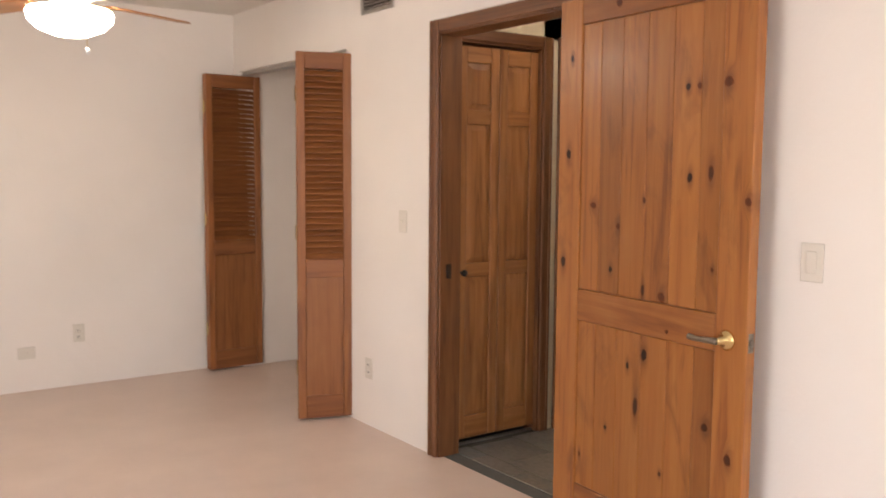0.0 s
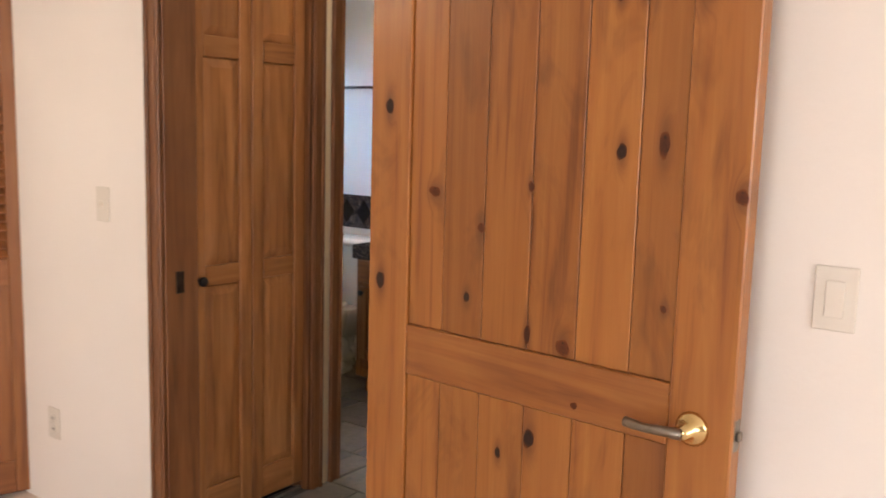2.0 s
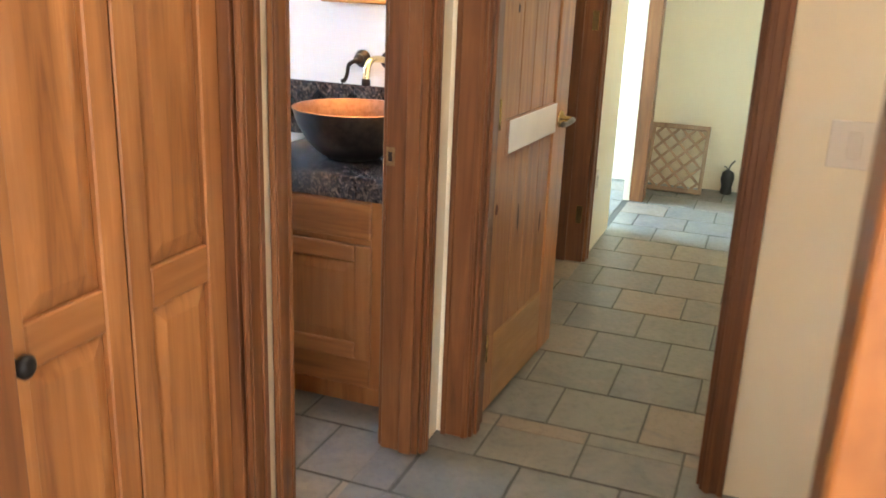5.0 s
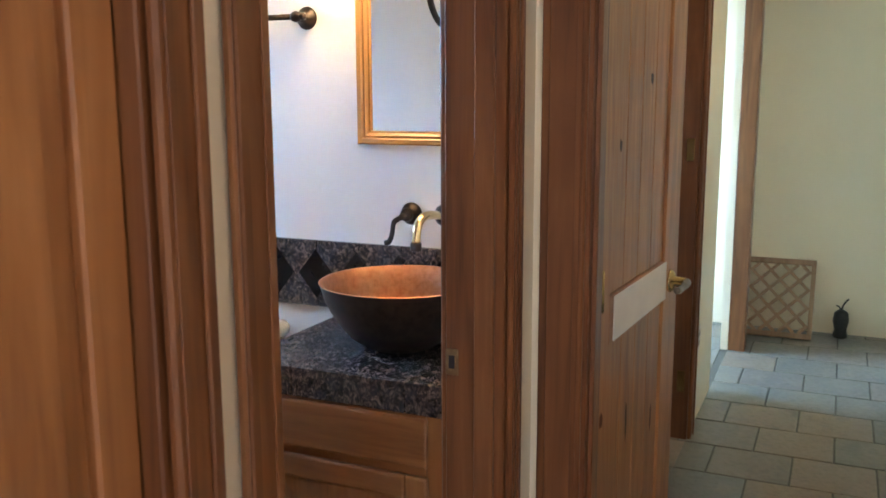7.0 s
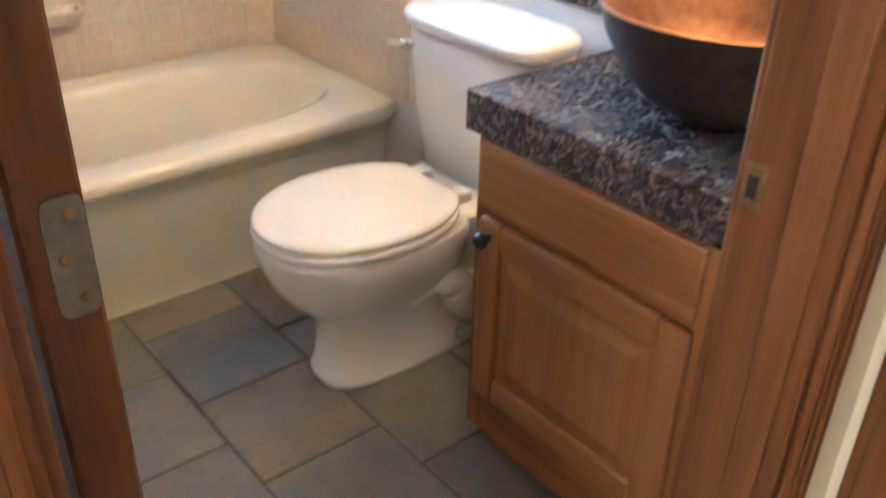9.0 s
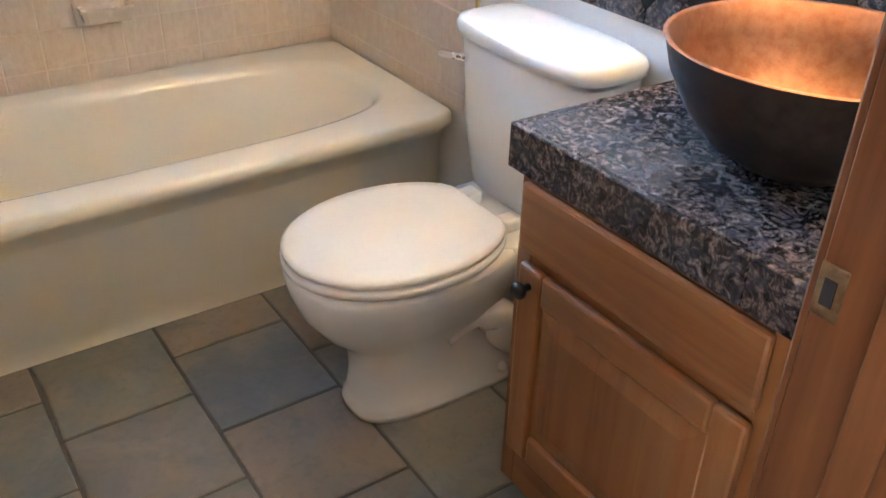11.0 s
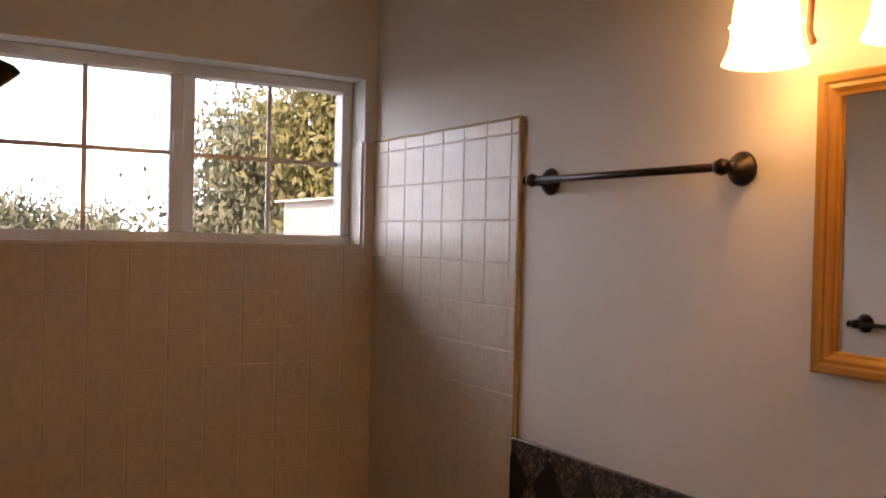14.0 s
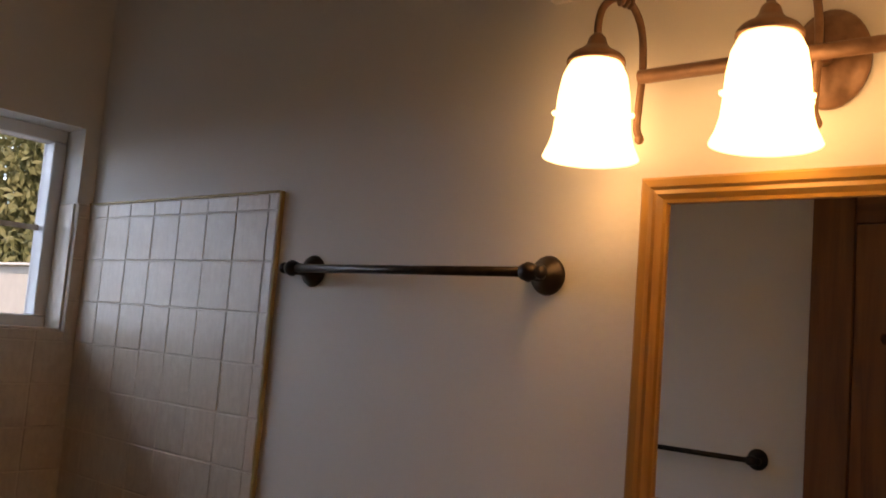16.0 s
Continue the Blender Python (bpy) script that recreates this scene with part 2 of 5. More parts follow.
CASING = wood("reddish_brown_casing", (0.095, 0.033, 0.011), (0.178, 0.069, 0.023), (0.25, 0.106, 0.037), rough=0.38, coat=0.15)
CASING_X = wood("reddish_brown_head_casing", (0.095, 0.033, 0.011), (0.178, 0.069, 0.023), (0.25, 0.106, 0.037), "x", 0.38)
CASING_Y = wood("reddish_brown_cross_casing", (0.095, 0.033, 0.011), (0.178, 0.069, 0.023), (0.25, 0.106, 0.037), "y", 0.38)
LOUVRE = wood("red_brown_louvre_wood", (0.185, 0.060, 0.016), (0.285, 0.105, 0.029), (0.34, 0.138, 0.040), rough=0.42)
LOUVRE_X = wood("red_brown_slat_wood", (0.17, 0.054, 0.015), (0.25, 0.088, 0.025), (0.30, 0.118, 0.035), "x", 0.42)
OAK = wood("honey_oak", (0.185, 0.064, 0.017), (0.285, 0.113, 0.033), (0.34, 0.150, 0.050), rough=0.36, coat=0.2)
OAK_Y = wood("honey_oak_rail", (0.185, 0.064, 0.017), (0.285, 0.113, 0.033), (0.34, 0.150, 0.050), "y", 0.36, coat=0.2)
HONEY = wood("golden_frame_wood", (0.36, 0.16, 0.035), (0.50, 0.25, 0.065), (0.58, 0.32, 0.10), rough=0.34, coat=0.2)
HONEY_Y = wood("golden_frame_rail", (0.36, 0.16, 0.035), (0.50, 0.25, 0.065), (0.58, 0.32, 0.10), "y", 0.34, coat=0.2)
TRELLIS = wood("pale_trellis_wood", (0.22, 0.13, 0.075), (0.32, 0.20, 0.12), (0.40, 0.27, 0.17), rough=0.7)
WALL = plaster("white_plaster", (0.80, 0.745, 0.685))
BATH_WALL = plaster("bathroom_white_plaster", (0.78, 0.745, 0.69), 5.0, 0.5)
CREAM = plaster("cream_plaster", (0.80, 0.72, 0.55))
CEIL = plaster("ceiling_plaster", (0.80, 0.765, 0.70), 12.0, 0.3)
VINYL = speckled("pale_pinkish_beige_floor", (0.62, 0.49, 0.415), (0.69, 0.56, 0.48), 2.5, 0.40, 0, 0.05)
SLATE = slate()
GROUT = speckled("grey_floor_grout", (0.085, 0.085, 0.08), (0.125, 0.12, 0.11), 60, 0.9)
TILE_GROUT = speckled("pale_tile_grout", (0.70, 0.60, 0.495), (0.76, 0.66, 0.55), 60, 0.7)
WALL_TILE = wall_tile()
TRIM_STRIP = speckled("yellowed_edge_trim", (0.42, 0.29, 0.11), (0.52, 0.37, 0.16), 20, 0.5)
GRANITE = granite()
BLACK_TILE = speckled("black_polished_tile", (0.008, 0.008, 0.010), (0.016, 0.015, 0.017), 40, 0.14)
PORCELAIN = speckled("white_porcelain", (0.80, 0.79, 0.755), (0.83, 0.82, 0.79), 3, 0.10, 0, 0.0)
SEAT_WHITE = speckled("white_seat_plastic", (0.82, 0.81, 0.78), (0.84, 0.83, 0.80), 3, 0.22, 0, 0.0)
BONE = speckled("bone_enamel", (0.79, 0.735, 0.62), (0.82, 0.765, 0.65), 2, 0.10, 0, 0.0)
COPPER = speckled("hammered_copper", (0.31, 0.135, 0.07), (0.42, 0.205, 0.115), 60, 0.5, 1.0, 0.35)
BRONZE = speckled("dark_oiled_bronze", (0.022, 0.015, 0.012), (0.05, 0.033, 0.024), 50, 0.36, 0.6)
LAMP_BRONZE = speckled("brown_lamp_bronze", (0.17, 0.09, 0.055), (0.25, 0.14, 0.09), 50, 0.42, 0.4)
BOWL_DARK = speckled("dark_patina_copper", (0.03, 0.022, 0.02), (0.06, 0.042, 0.036), 40, 0.42, 0.5)
STRIKE = speckled("worn_brown_brass", (0.20, 0.13, 0.07), (0.34, 0.24, 0.13), 80, 0.42, 0.8)
BRASS = speckled("polished_brass", (0.72, 0.55, 0.25), (0.80, 0.64, 0.34), 20, 0.2, 1.0, 0.02)
STEEL = speckled("brushed_steel", (0.45, 0.43, 0.40), (0.55, 0.53, 0.50), 60, 0.38, 1.0)
NICKEL = speckled("worn_satin_nickel", (0.20, 0.175, 0.145), (0.30, 0.265, 0.22), 40, 0.34, 1.0)
CHROME = speckled("chrome", (0.80, 0.80, 0.82), (0.86, 0.86, 0.88), 20, 0.08, 1.0, 0.0)
BLACK = speckled("black_metal", (0.012, 0.012, 0.012), (0.03, 0.028, 0.027), 30, 0.45, 0.3)
IVORY = speckled("ivory_plate_plastic", (0.66, 0.61, 0.53), (0.69, 0.64, 0.56), 3, 0.35, 0, 0.0)
WHITE = speckled("white_vinyl_frame", (0.76, 0.76, 0.76), (0.80, 0.80, 0.79), 4, 0.35, 0, 0.0)
PAPER = speckled("white_paper", (0.78, 0.78, 0.78), (0.83, 0.83, 0.82), 12, 0.8)
SOAP = speckled("pale_glazed_ceramic", (0.66, 0.58, 0.50), (0.72, 0.64, 0.56), 25, 0.25)
# near-black fills that colour in the shade inside openings and slots
DARK = material("painted_gap_shade", 0.8, 0, (0.02, 0.015, 0.012))[0]
SLOT = material("painted_slot_shade", 0.6, 0, (0.05, 0.045, 0.04))[0]
MIRROR = material("mirror_silver", 0.01, 1.0, (0.88, 0.89, 0.88))[0]
GLASS = clear_glass()
SHADE = glowing("frosted_lamp_glass", (1.0, 0.71, 0.37), 7.5)
FAN_GLASS = glowing("fan_lamp_glass", (1.0, 0.84, 0.66), 10.0)
# glow of two ceiling lights out of view; the vestibule's only brightens it
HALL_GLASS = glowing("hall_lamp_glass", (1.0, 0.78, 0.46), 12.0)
VESTIBULE_FILL_GLASS = glowing("vestibule_fill_glass", (1.0, 0.80, 0.62), 8.5)
GRASS = speckled("dry_ground", (0.12, 0.10, 0.06), (0.20, 0.17, 0.10), 0.8, 0.95)
BARK = speckled("grey_bark", (0.07, 0.055, 0.045), (0.14, 0.11, 0.09), 14, 0.9, 0, 0.6)
# distant haze is mixed into this leaf colour as a pale blue-grey
LEAF = speckled("hazed_grey_green_leaves", (0.20, 0.27, 0.24), (0.36, 0.42, 0.33), 1.5, 0.6)
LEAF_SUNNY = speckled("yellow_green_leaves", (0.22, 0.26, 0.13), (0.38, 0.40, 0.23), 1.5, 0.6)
SHED = speckled("pale_shed_siding", (0.62, 0.62, 0.60), (0.68, 0.68, 0.66), 5, 0.7)
OUTSIDE = speckled("tan_stucco", (0.40, 0.33, 0.25), (0.46, 0.38, 0.29), 12, 0.9)


# ---- mesh helpers ----
def mesh_of(name, bm, mat, smooth=False):
    me = bpy.data.meshes.new(name)
    bmesh.ops.recalc_face_normals(bm, faces=bm.faces)
    if smooth:
        for f in bm.faces:
            f.smooth = True
    bm.to_mesh(me)
    bm.free()
    me.materials.append(mat)
    return me


def part(name, bm, mat, parent, label="", smooth=False, at=None):
    ob = new(name, mesh_of(name, bm, mat, smooth))
    ob.parent = parent
    if at is not None:
        ob.matrix_basis = at
    return tagged(ob, label)


def thing(name, label, category, m=None, group="", kind=""):
    ob = new(name)
    ob.empty_display_size = 0.1
    if m is not None:
        ob.matrix_basis = m
    return tagged(ob, label, category, group, kind)


def solid(name, bm, mat, label, category, kind="", smooth=False, m=None, group=""):
    ob = new(name, mesh_of(name, bm, mat, smooth))
    if m is not None:
        ob.matrix_basis = m
    return tagged(ob, label, category, group, kind)


def box(x0, x1, y0, y1, z0, z1, bev=0.0, bm=None, seg=1):
    fresh = bmesh.new()
    bmesh.ops.create_cube(fresh, size=1, matrix=Matrix.LocRotScale(((x0 + x1) / 2, (y0 + y1) / 2, (z0 + z1) / 2), None, (abs(x1 - x0), abs(y1 - y0), abs(z1 - z0))))
    if bev:
        bmesh.ops.bevel(fresh, geom=fresh.edges[:], offset=bev, segments=seg, affect="EDGES", profile=0.5)
    if bm is None:
        return fresh
    join(bm, fresh)
    return bm


def join(bm, other):
    vs = [bm.verts.new(v.co) for v in other.verts]
    other.verts.index_update()
    for f in other.faces:
        bm.faces.new([vs[v.index] for v in f.verts])
    other.free()


def loft(rings, cap0=True, cap1=True):
    bm = bmesh.new()
    rows = [[bm.verts.new(p) for p in r] for r in rings]
    k = len(rows[0])
    for a, b in zip(rows, rows[1:]):
        for i in range(k):
            bm.faces.new((a[i], a[(i + 1) % k], b[(i + 1) % k], b[i]))
    if cap0:
        bm.faces.new(rows[0])
    if cap1:
        bm.faces.new(rows[-1])
    return bm


def oval(cx, cy, z, rx, ry, power=2.0, k=40, egg=0.0):
    out = []
    for i in range(k):
        a = 2 * math.pi * (i + 0.5) / k
        c, s = math.cos(a), math.sin(a)
        x = math.copysign(abs(c) ** (2 / power), c)
        y = math.copysign(abs(s) ** (2 / power), s)
        out.append((cx + rx * x, cy + ry * y * (1 + egg * x), z))
    return out


def rect_ring(x0, x1, y0, y1, z, k=40):
    cx, cy, hx, hy = (x0 + x1) / 2, (y0 + y1) / 2, (x1 - x0) / 2, (y1 - y0) / 2
    out = []
    for i in range(k):
        a = 2 * math.pi * (i + 0.5) / k
        c, s = math.cos(a), math.sin(a)
        q = max(abs(c), abs(s))
        out.append((cx + hx * c / q, cy + hy * s / q, z))
    return out


def lathe(profile, k=32, cap0=True, cap1=True):
    return loft([[(r * math.cos(2 * math.pi * i / k), r * math.sin(2 * math.pi * i / k), z) for i in range(k)] for r, z in profile], cap0, cap1)


def tube(points, radius, k=12):
    pts = [Vector(p) for p in points]
    fine = []
    for i in range(len(pts) - 1):
        p0, p1, p2, p3 = pts[max(i - 1, 0)], pts[i], pts[i + 1], pts[min(i + 2, len(pts) - 1)]
        for j in range(5 if len(pts) > 2 else 1):
            t = j / 5
            fine.append(0.5 * ((2 * p1) + (p2 - p0) * t + (2 * p0 - 5 * p1 + 4 * p2 - p3) * t * t + (3 * p1 - p0 - 3 * p2 + p3) * t ** 3))
    fine.append(pts[-1])
    rings = []
    for i, p in enumerate(fine):
        d = (fine[min(i + 1, len(fine) - 1)] - fine[max(i - 1, 0)]).normalized()
        up = Vector((0, 0, 1)) if abs(d.z) < 0.9 else Vector((0, 1, 0))
        if i == 0:
            side = d.cross(up).normalized()
        else:
            side = (side - d * side.dot(d)).normalized()
        top = side.cross(d)
        r = radius[min(i * len(radius) // len(fine), len(radius) - 1)] if isinstance(radius, (list, tuple)) else radius
        rings.append([p + (side * math.cos(2 * math.pi * j / k) + top * math.sin(2 * math.pi * j / k)) * r for j in range(k)])
    return loft(rings)


def wall_grid(axis, p0, p1, a0, a1, z0, z1, holes=()):
    """A wall between the planes p0 and p1 of the axis, from a0 to a1 along it, with openings (a0, a1, z0, z1) cut right through."""
    aa = sorted({a0, a1, *[h[0] for h in holes], *[h[1] for h in holes]})
    zz = sorted({z0, z1, *[h[2] for h in holes], *[h[3] for h in holes]})
    aa, zz = [a for a in aa if a0 <= a <= a1], [z for z in zz if z0 <= z <= z1]
    full = lambda i, j: 0 <= i < len(aa) - 1 and 0 <= j < len(zz) - 1 and not any(h[0] <= (aa[i] + aa[i + 1]) / 2 <= h[1] and h[2] <= (zz[j] + zz[j + 1]) / 2 <= h[3] for h in holes)
    bm, seen = bmesh.new(), {}

    def v(p, a, z):
        key = (p, a, z)
        if key not in seen:
            seen[key] = bm.verts.new((p, a, z) if axis == "x" else (a, p, z))
        return seen[key]
    for i in range(len(aa) - 1):
        for j in range(len(zz) - 1):
            if not full(i, j):
                continue
            b, c, d, e = aa[i], aa[i + 1], zz[j], zz[j + 1]
            for p in (p0, p1):
                bm.faces.new((v(p, b, d), v(p, c, d), v(p, c, e), v(p, b, e)))
            for near, (f, g) in (((i - 1, j), ((b, d), (b, e))), ((i + 1, j), ((c, d), (c, e))), ((i, j - 1), ((b, d), (c, d))), ((i, j + 1), ((b, e), (c, e)))):
                if not full(*near):
                    bm.faces.new((v(p0, *f), v(p0, *g), v(p1, *g), v(p1, *f)))
    return bm


def structure(name, bm, mat, label, category):
    return solid(name, bm, mat, label, category, "structure")


# ---- floors, walls and ceilings ----
structure("floor_bedroom", box(-3.0, 2.33, -2.5, 5.95, -0.12, 0.0), VINYL, "pale pinkish-beige smooth bedroom floor", "floor")
wall_floor = box(2.33, 8.2, 2.1, 4.17, -0.12, -0.006)
box(2.97, 8.2, 4.1705, 5.9, -0.12, -0.006, 0, wall_floor)
structure("floor_closet", box(2.33, 2.96, 4.18, 5.95, -0.12, -0.001), VINYL, "pale pinkish-beige closet floor", "floor")
floor_tiled = structure("floor_hall_and_bathroom", wall_floor, GROUT, "grey grout bed of the slate-look tiled floor", "floor")
structure("wall_bedroom_east", wall_grid("x", 2.30, 2.42, -2.6, 5.95, 0, 2.5, [(2.54, 3.45, 0, 2.04), (4.33, 5.82, 0, 2.05)]), WALL, "white plastered bedroom wall with door and closet openings", "wall")
structure("wall_bedroom_north", wall_grid("y", 5.92, 6.04, -3.1, 2.30, 0, 2.5), WALL, "white plastered bedroom end wall", "wall")
structure("wall_bedroom_west", wall_grid("x", -3.10, -2.98, -2.6, 5.92, 0, 2.5, [(0.3, 2.1, 0.85, 2.05)]), WALL, "white plastered bedroom wall with window opening", "wall")
structure("wall_bedroom_south", wall_grid("y", -2.6, -2.48, -2.98, 2.30, 0, 2.5, [(-0.5, 1.3, 0.85, 2.05)]), WALL, "white plastered bedroom wall with window opening", "wall")
structure("ceiling_bedroom", box(-3.1, 2.30, -2.6, 6.04, 2.44, 2.54), CEIL, "white textured bedroom ceiling", "ceiling")
structure("wall_closet_back", wall_grid("x", 2.95, 3.0, 4.2, 5.95, 0, 2.5), WALL, "white wall at the back of the bedroom closet", "wall")
structure("wall_closet_side", wall_grid("y", 4.20, 4.26, 2.42, 2.95, 0, 2.5), WALL, "white side wall of the bedroom closet", "wall")
structure("wall_closet_end", wall_grid("y", 5.83, 5.95, 2.42, 2.95, 0, 2.5), WALL, "white end wall of the bedroom closet", "wall")
structure("wall_vestibule_north", wall_grid("y", 3.50, 3.615, 2.42, 4.62, 0, 2.5, [(2.45, 2.998, 0, 2.03), (3.150, 3.905, 0, 2.03)]), CREAM, "cream plastered wall with closet and bathroom openings", "wall")
structure("wall_hall_closet_back", wall_grid("y", 4.10, 4.14, 2.42, 3.0, 0, 2.5), WALL, "white back wall of the hall closet", "wall")
structure("wall_vestibule_south", wall_grid("y", 2.10, 2.20, 2.42, 4.17, 0, 2.5), CREAM, "cream plastered vestibule wall", "wall")
structure("wall_hall_south", wall_grid("y", 2.38, 2.50, 4.17, 8.15, 0, 2.5), CREAM, "cream plastered hall wall", "wall")
structure("wall_hall_opening", wall_grid("x", 4.06, 4.17, 2.20, 3.50, 0, 2.5, [(2.67, 3.40, 0, 2.04)]), CREAM, "cream wall with the opening into the far hall", "wall")
structure("wall_hall_north", wall_grid("y", 3.46, 3.499, 4.17, 8.15, 0, 2.5, [(5.2, 6.0, 0, 2.04), (6.69, 7.43, 0, 2.3)]), CREAM, "cream far hall wall with two openings", "wall")
structure("wall_hall_end", wall_grid("x", 8.05, 8.15, 2.50, 3.46, 0, 2.5), CREAM, "cream end wall of the hall", "wall")
structure("wall_side_room_back", wall_grid("y", 5.45, 5.55, 4.64, 8.15, 0, 2.5, [(6.4, 7.4, 0.9, 2.0)]), CREAM, "cream back wall of the side room", "wall")
structure("wall_side_room_east", wall_grid("x", 8.05, 8.15, 3.499, 5.45, 0, 2.5), CREAM, "cream side room wall", "wall")
structure("wall_side_room_partition", wall_grid("x", 6.0, 6.1, 3.499, 5.45, 0, 2.5), CREAM, "cream partition between the side rooms", "wall")
structure("ceiling_hall", box(2.42, 8.15, 2.10, 3.50, 2.44, 2.54), CEIL, "white textured hall ceiling", "ceiling")
structure("ceiling_side_room", box(4.64, 8.15, 3.50, 5.55, 2.44, 2.54), CEIL, "white ceiling of the side room", "ceiling")
structure("ceiling_closets", box(2.42, 3.0, 3.50, 5.95, 2.44, 2.54), CEIL, "white closet ceiling", "ceiling")
structure("wall_bathroom_east", wall_grid("x", 4.54, 4.64, 3.615, 5.97, 0, 2.5), BATH_WALL, "off-white hand-trowelled bathroom wall", "wall")
structure("wall_bathroom_west", wall_grid("x", 3.0, 3.02, 3.615, 5.97, 0, 2.5), BATH_WALL, "off-white hand-trowelled bathroom wall", "wall")
structure("wall_bathroom_north", wall_grid("y", 5.77, 5.97, 3.02, 4.54, 0, 2.5, [(3.41, 4.497, 1.452, 1.985)]), BATH_WALL, "off-white bathroom wall with the window opening", "wall")
structure("ceiling_bathroom", box(3.0, 4.64, 4.345, 5.97, 2.44, 2.54), CEIL, "white textured bathroom ceiling", "ceiling")
structure("ceiling_bathroom_soffit", box(3.0, 4.64, 3.50, 4.345, 2.072, 2.54), CEIL, "white lowered ceiling above the vanity", "ceiling")
structure("wall_house_outside", wall_grid("y", 5.975, 6.05, 2.3, 8.0, -0.4, 2.7, [(3.3, 4.6, 1.4, 2.05), (6.4, 7.4, 0.9, 2.0)]), OUTSIDE, "tan stucco outside skin of the house", "wall")


def door_frame(name, axis, p0, p1, a0, a1, top, label, sides=(True, True), width=0.062, thick=0.016, last=None, stop=(0.6, 0.92)):
    """Jambs, head and casings of an opening in a wall between the planes p0 and p1."""
    f = thing(name, label, "door frame", None, "", "structure")
    end = last or width
    up, across = (CASING, CASING_X if axis == "y" else CASING_Y)

    def piece(nm, q0, q1, b0, b1, z0, z1, mat, bev=0.004):
        part(nm, box(q0, q1, b0, b1, z0, z1, bev) if axis == "x" else box(b0, b1, q0, q1, z0, z1, bev), mat, f)
    piece("jamb", p0 - 0.002, p1 + 0.002, a0 - 0.001, a0 + 0.016, 0, top - 0.001, up, 0.002)
    piece("jamb", p0 - 0.002, p1 + 0.002, a1 - 0.016, a1 + 0.001, 0, top - 0.001, up, 0.002)
    piece("head_jamb", p0 - 0.002, p1 + 0.002, a0 + 0.016, a1 - 0.016, top - 0.018, top + 0.001, across, 0.002)
    if stop:
        s0, s1 = p0 + stop[0] * (p1 - p0), p0 + stop[1] * (p1 - p0)
        piece("door_stop", s0, s1, a0 + 0.0155, a0 + 0.026, 0, top - 0.029, up, 0.002)
        piece("door_stop", s0, s1, a1 - 0.026, a1 - 0.0155, 0, top - 0.029, up, 0.002)
        piece("door_stop", s0, s1, a0 + 0.0265, a1 - 0.0265, top - 0.029, top - 0.0175, across, 0.002)
    for on, (q0, q1) in zip(sides, ((p0 - thick, p0 - 0.0025), (p1 + 0.0025, p1 + thick))):
        if on:
            piece("casing", q0, q1, a0 - width + 0.008, a0 + 0.008, 0, top + width - 0.008, up)
            piece("casing", q0, q1, a1 - 0.008, a1 + end - 0.008, 0, top + width - 0.008, up)
            piece("head_casing", q0, q1, a0 + 0.0085, a1 - 0.0085, top - 0.008, top + width - 0.008, across)
            out = -1 if q0 < p0 else 1
            face = q0 if out < 0 else q1
            r0, r1 = sorted((face, face + out * 0.006))
            piece("casing_bead", r0, r1, a0 - width + 0.008, a0 - width + 0.024, 0, top + width - 0.01, up, 0.002)
            r2, r3 = sorted((face, face + out * 0.003))
            piece("casing_bead", r2, r3, a0 - 0.012, a0 - 0.001, 0, top - 0.002, up, 0.001)
            piece("casing_bead", r2, r3, a1 + 0.001, a1 + 0.012, 0, top - 0.002, up, 0.001)
            piece("casing_bead", r0, r1, a1 + end - 0.024, a1 + end - 0.008, 0, top + width - 0.01, up, 0.002)
    return f


bedroom_frame = door_frame("door_frame_bedroom", "x", 2.30, 2.42, 2.54, 3.45, 2.04, "reddish-brown stained wooden bedroom door frame", (True, False), 0.06, stop=())
door_frame("door_frame_hall_closet", "y", 3.50, 3.60, 2.45, 2.998, 2.03, "brown stained wooden closet door frame", (True, False), 0.058)
bath_frame = door_frame("door_frame_bathroom", "y", 3.50, 3.615, 3.150, 3.905, 2.03, "reddish-brown stained wooden bathroom door frame", (True, True), 0.066, last=0.040, stop=(0.14, 0.48))
door_frame("door_frame_hall", "x", 4.06, 4.17, 2.67, 3.40, 2.04, "reddish-brown stained wooden frame of the hall opening", (True, True), 0.058, last=0.088, stop=(0.2, 0.55))
side_frame = door_frame("door_frame_side", "y", 3.46, 3.60, 5.2, 6.0, 2.04, "reddish-brown stained wooden side door frame", (True, False), 0.075)
for z in (0.25, 1.20, 1.82):
    part("hinge", box(5.9795, 5.983, 3.475, 3.505, z - 0.045, z + 0.045, 0.001), BRASS, side_frame, "brass hinge leaf")
part("strike_plate", box(2.335, 2.365, 3.4305, 3.4338, 0.875, 0.945, 0.001), BRONZE, bedroom_frame, "dark strike plate")
post = thing("opening_post", "brown stained wooden post at the side opening", "post", None, "", "structure")
part("post_board", box(7.425, 7.545, 3.37, 3.458, 0, 2.3, 0.004), CASING, post)
structure("bedroom_closet_track", box(2.32, 2.38, 4.34, 5.81, 2.025, 2.048, 0.002), STEEL, "grey metal closet door track", "track")


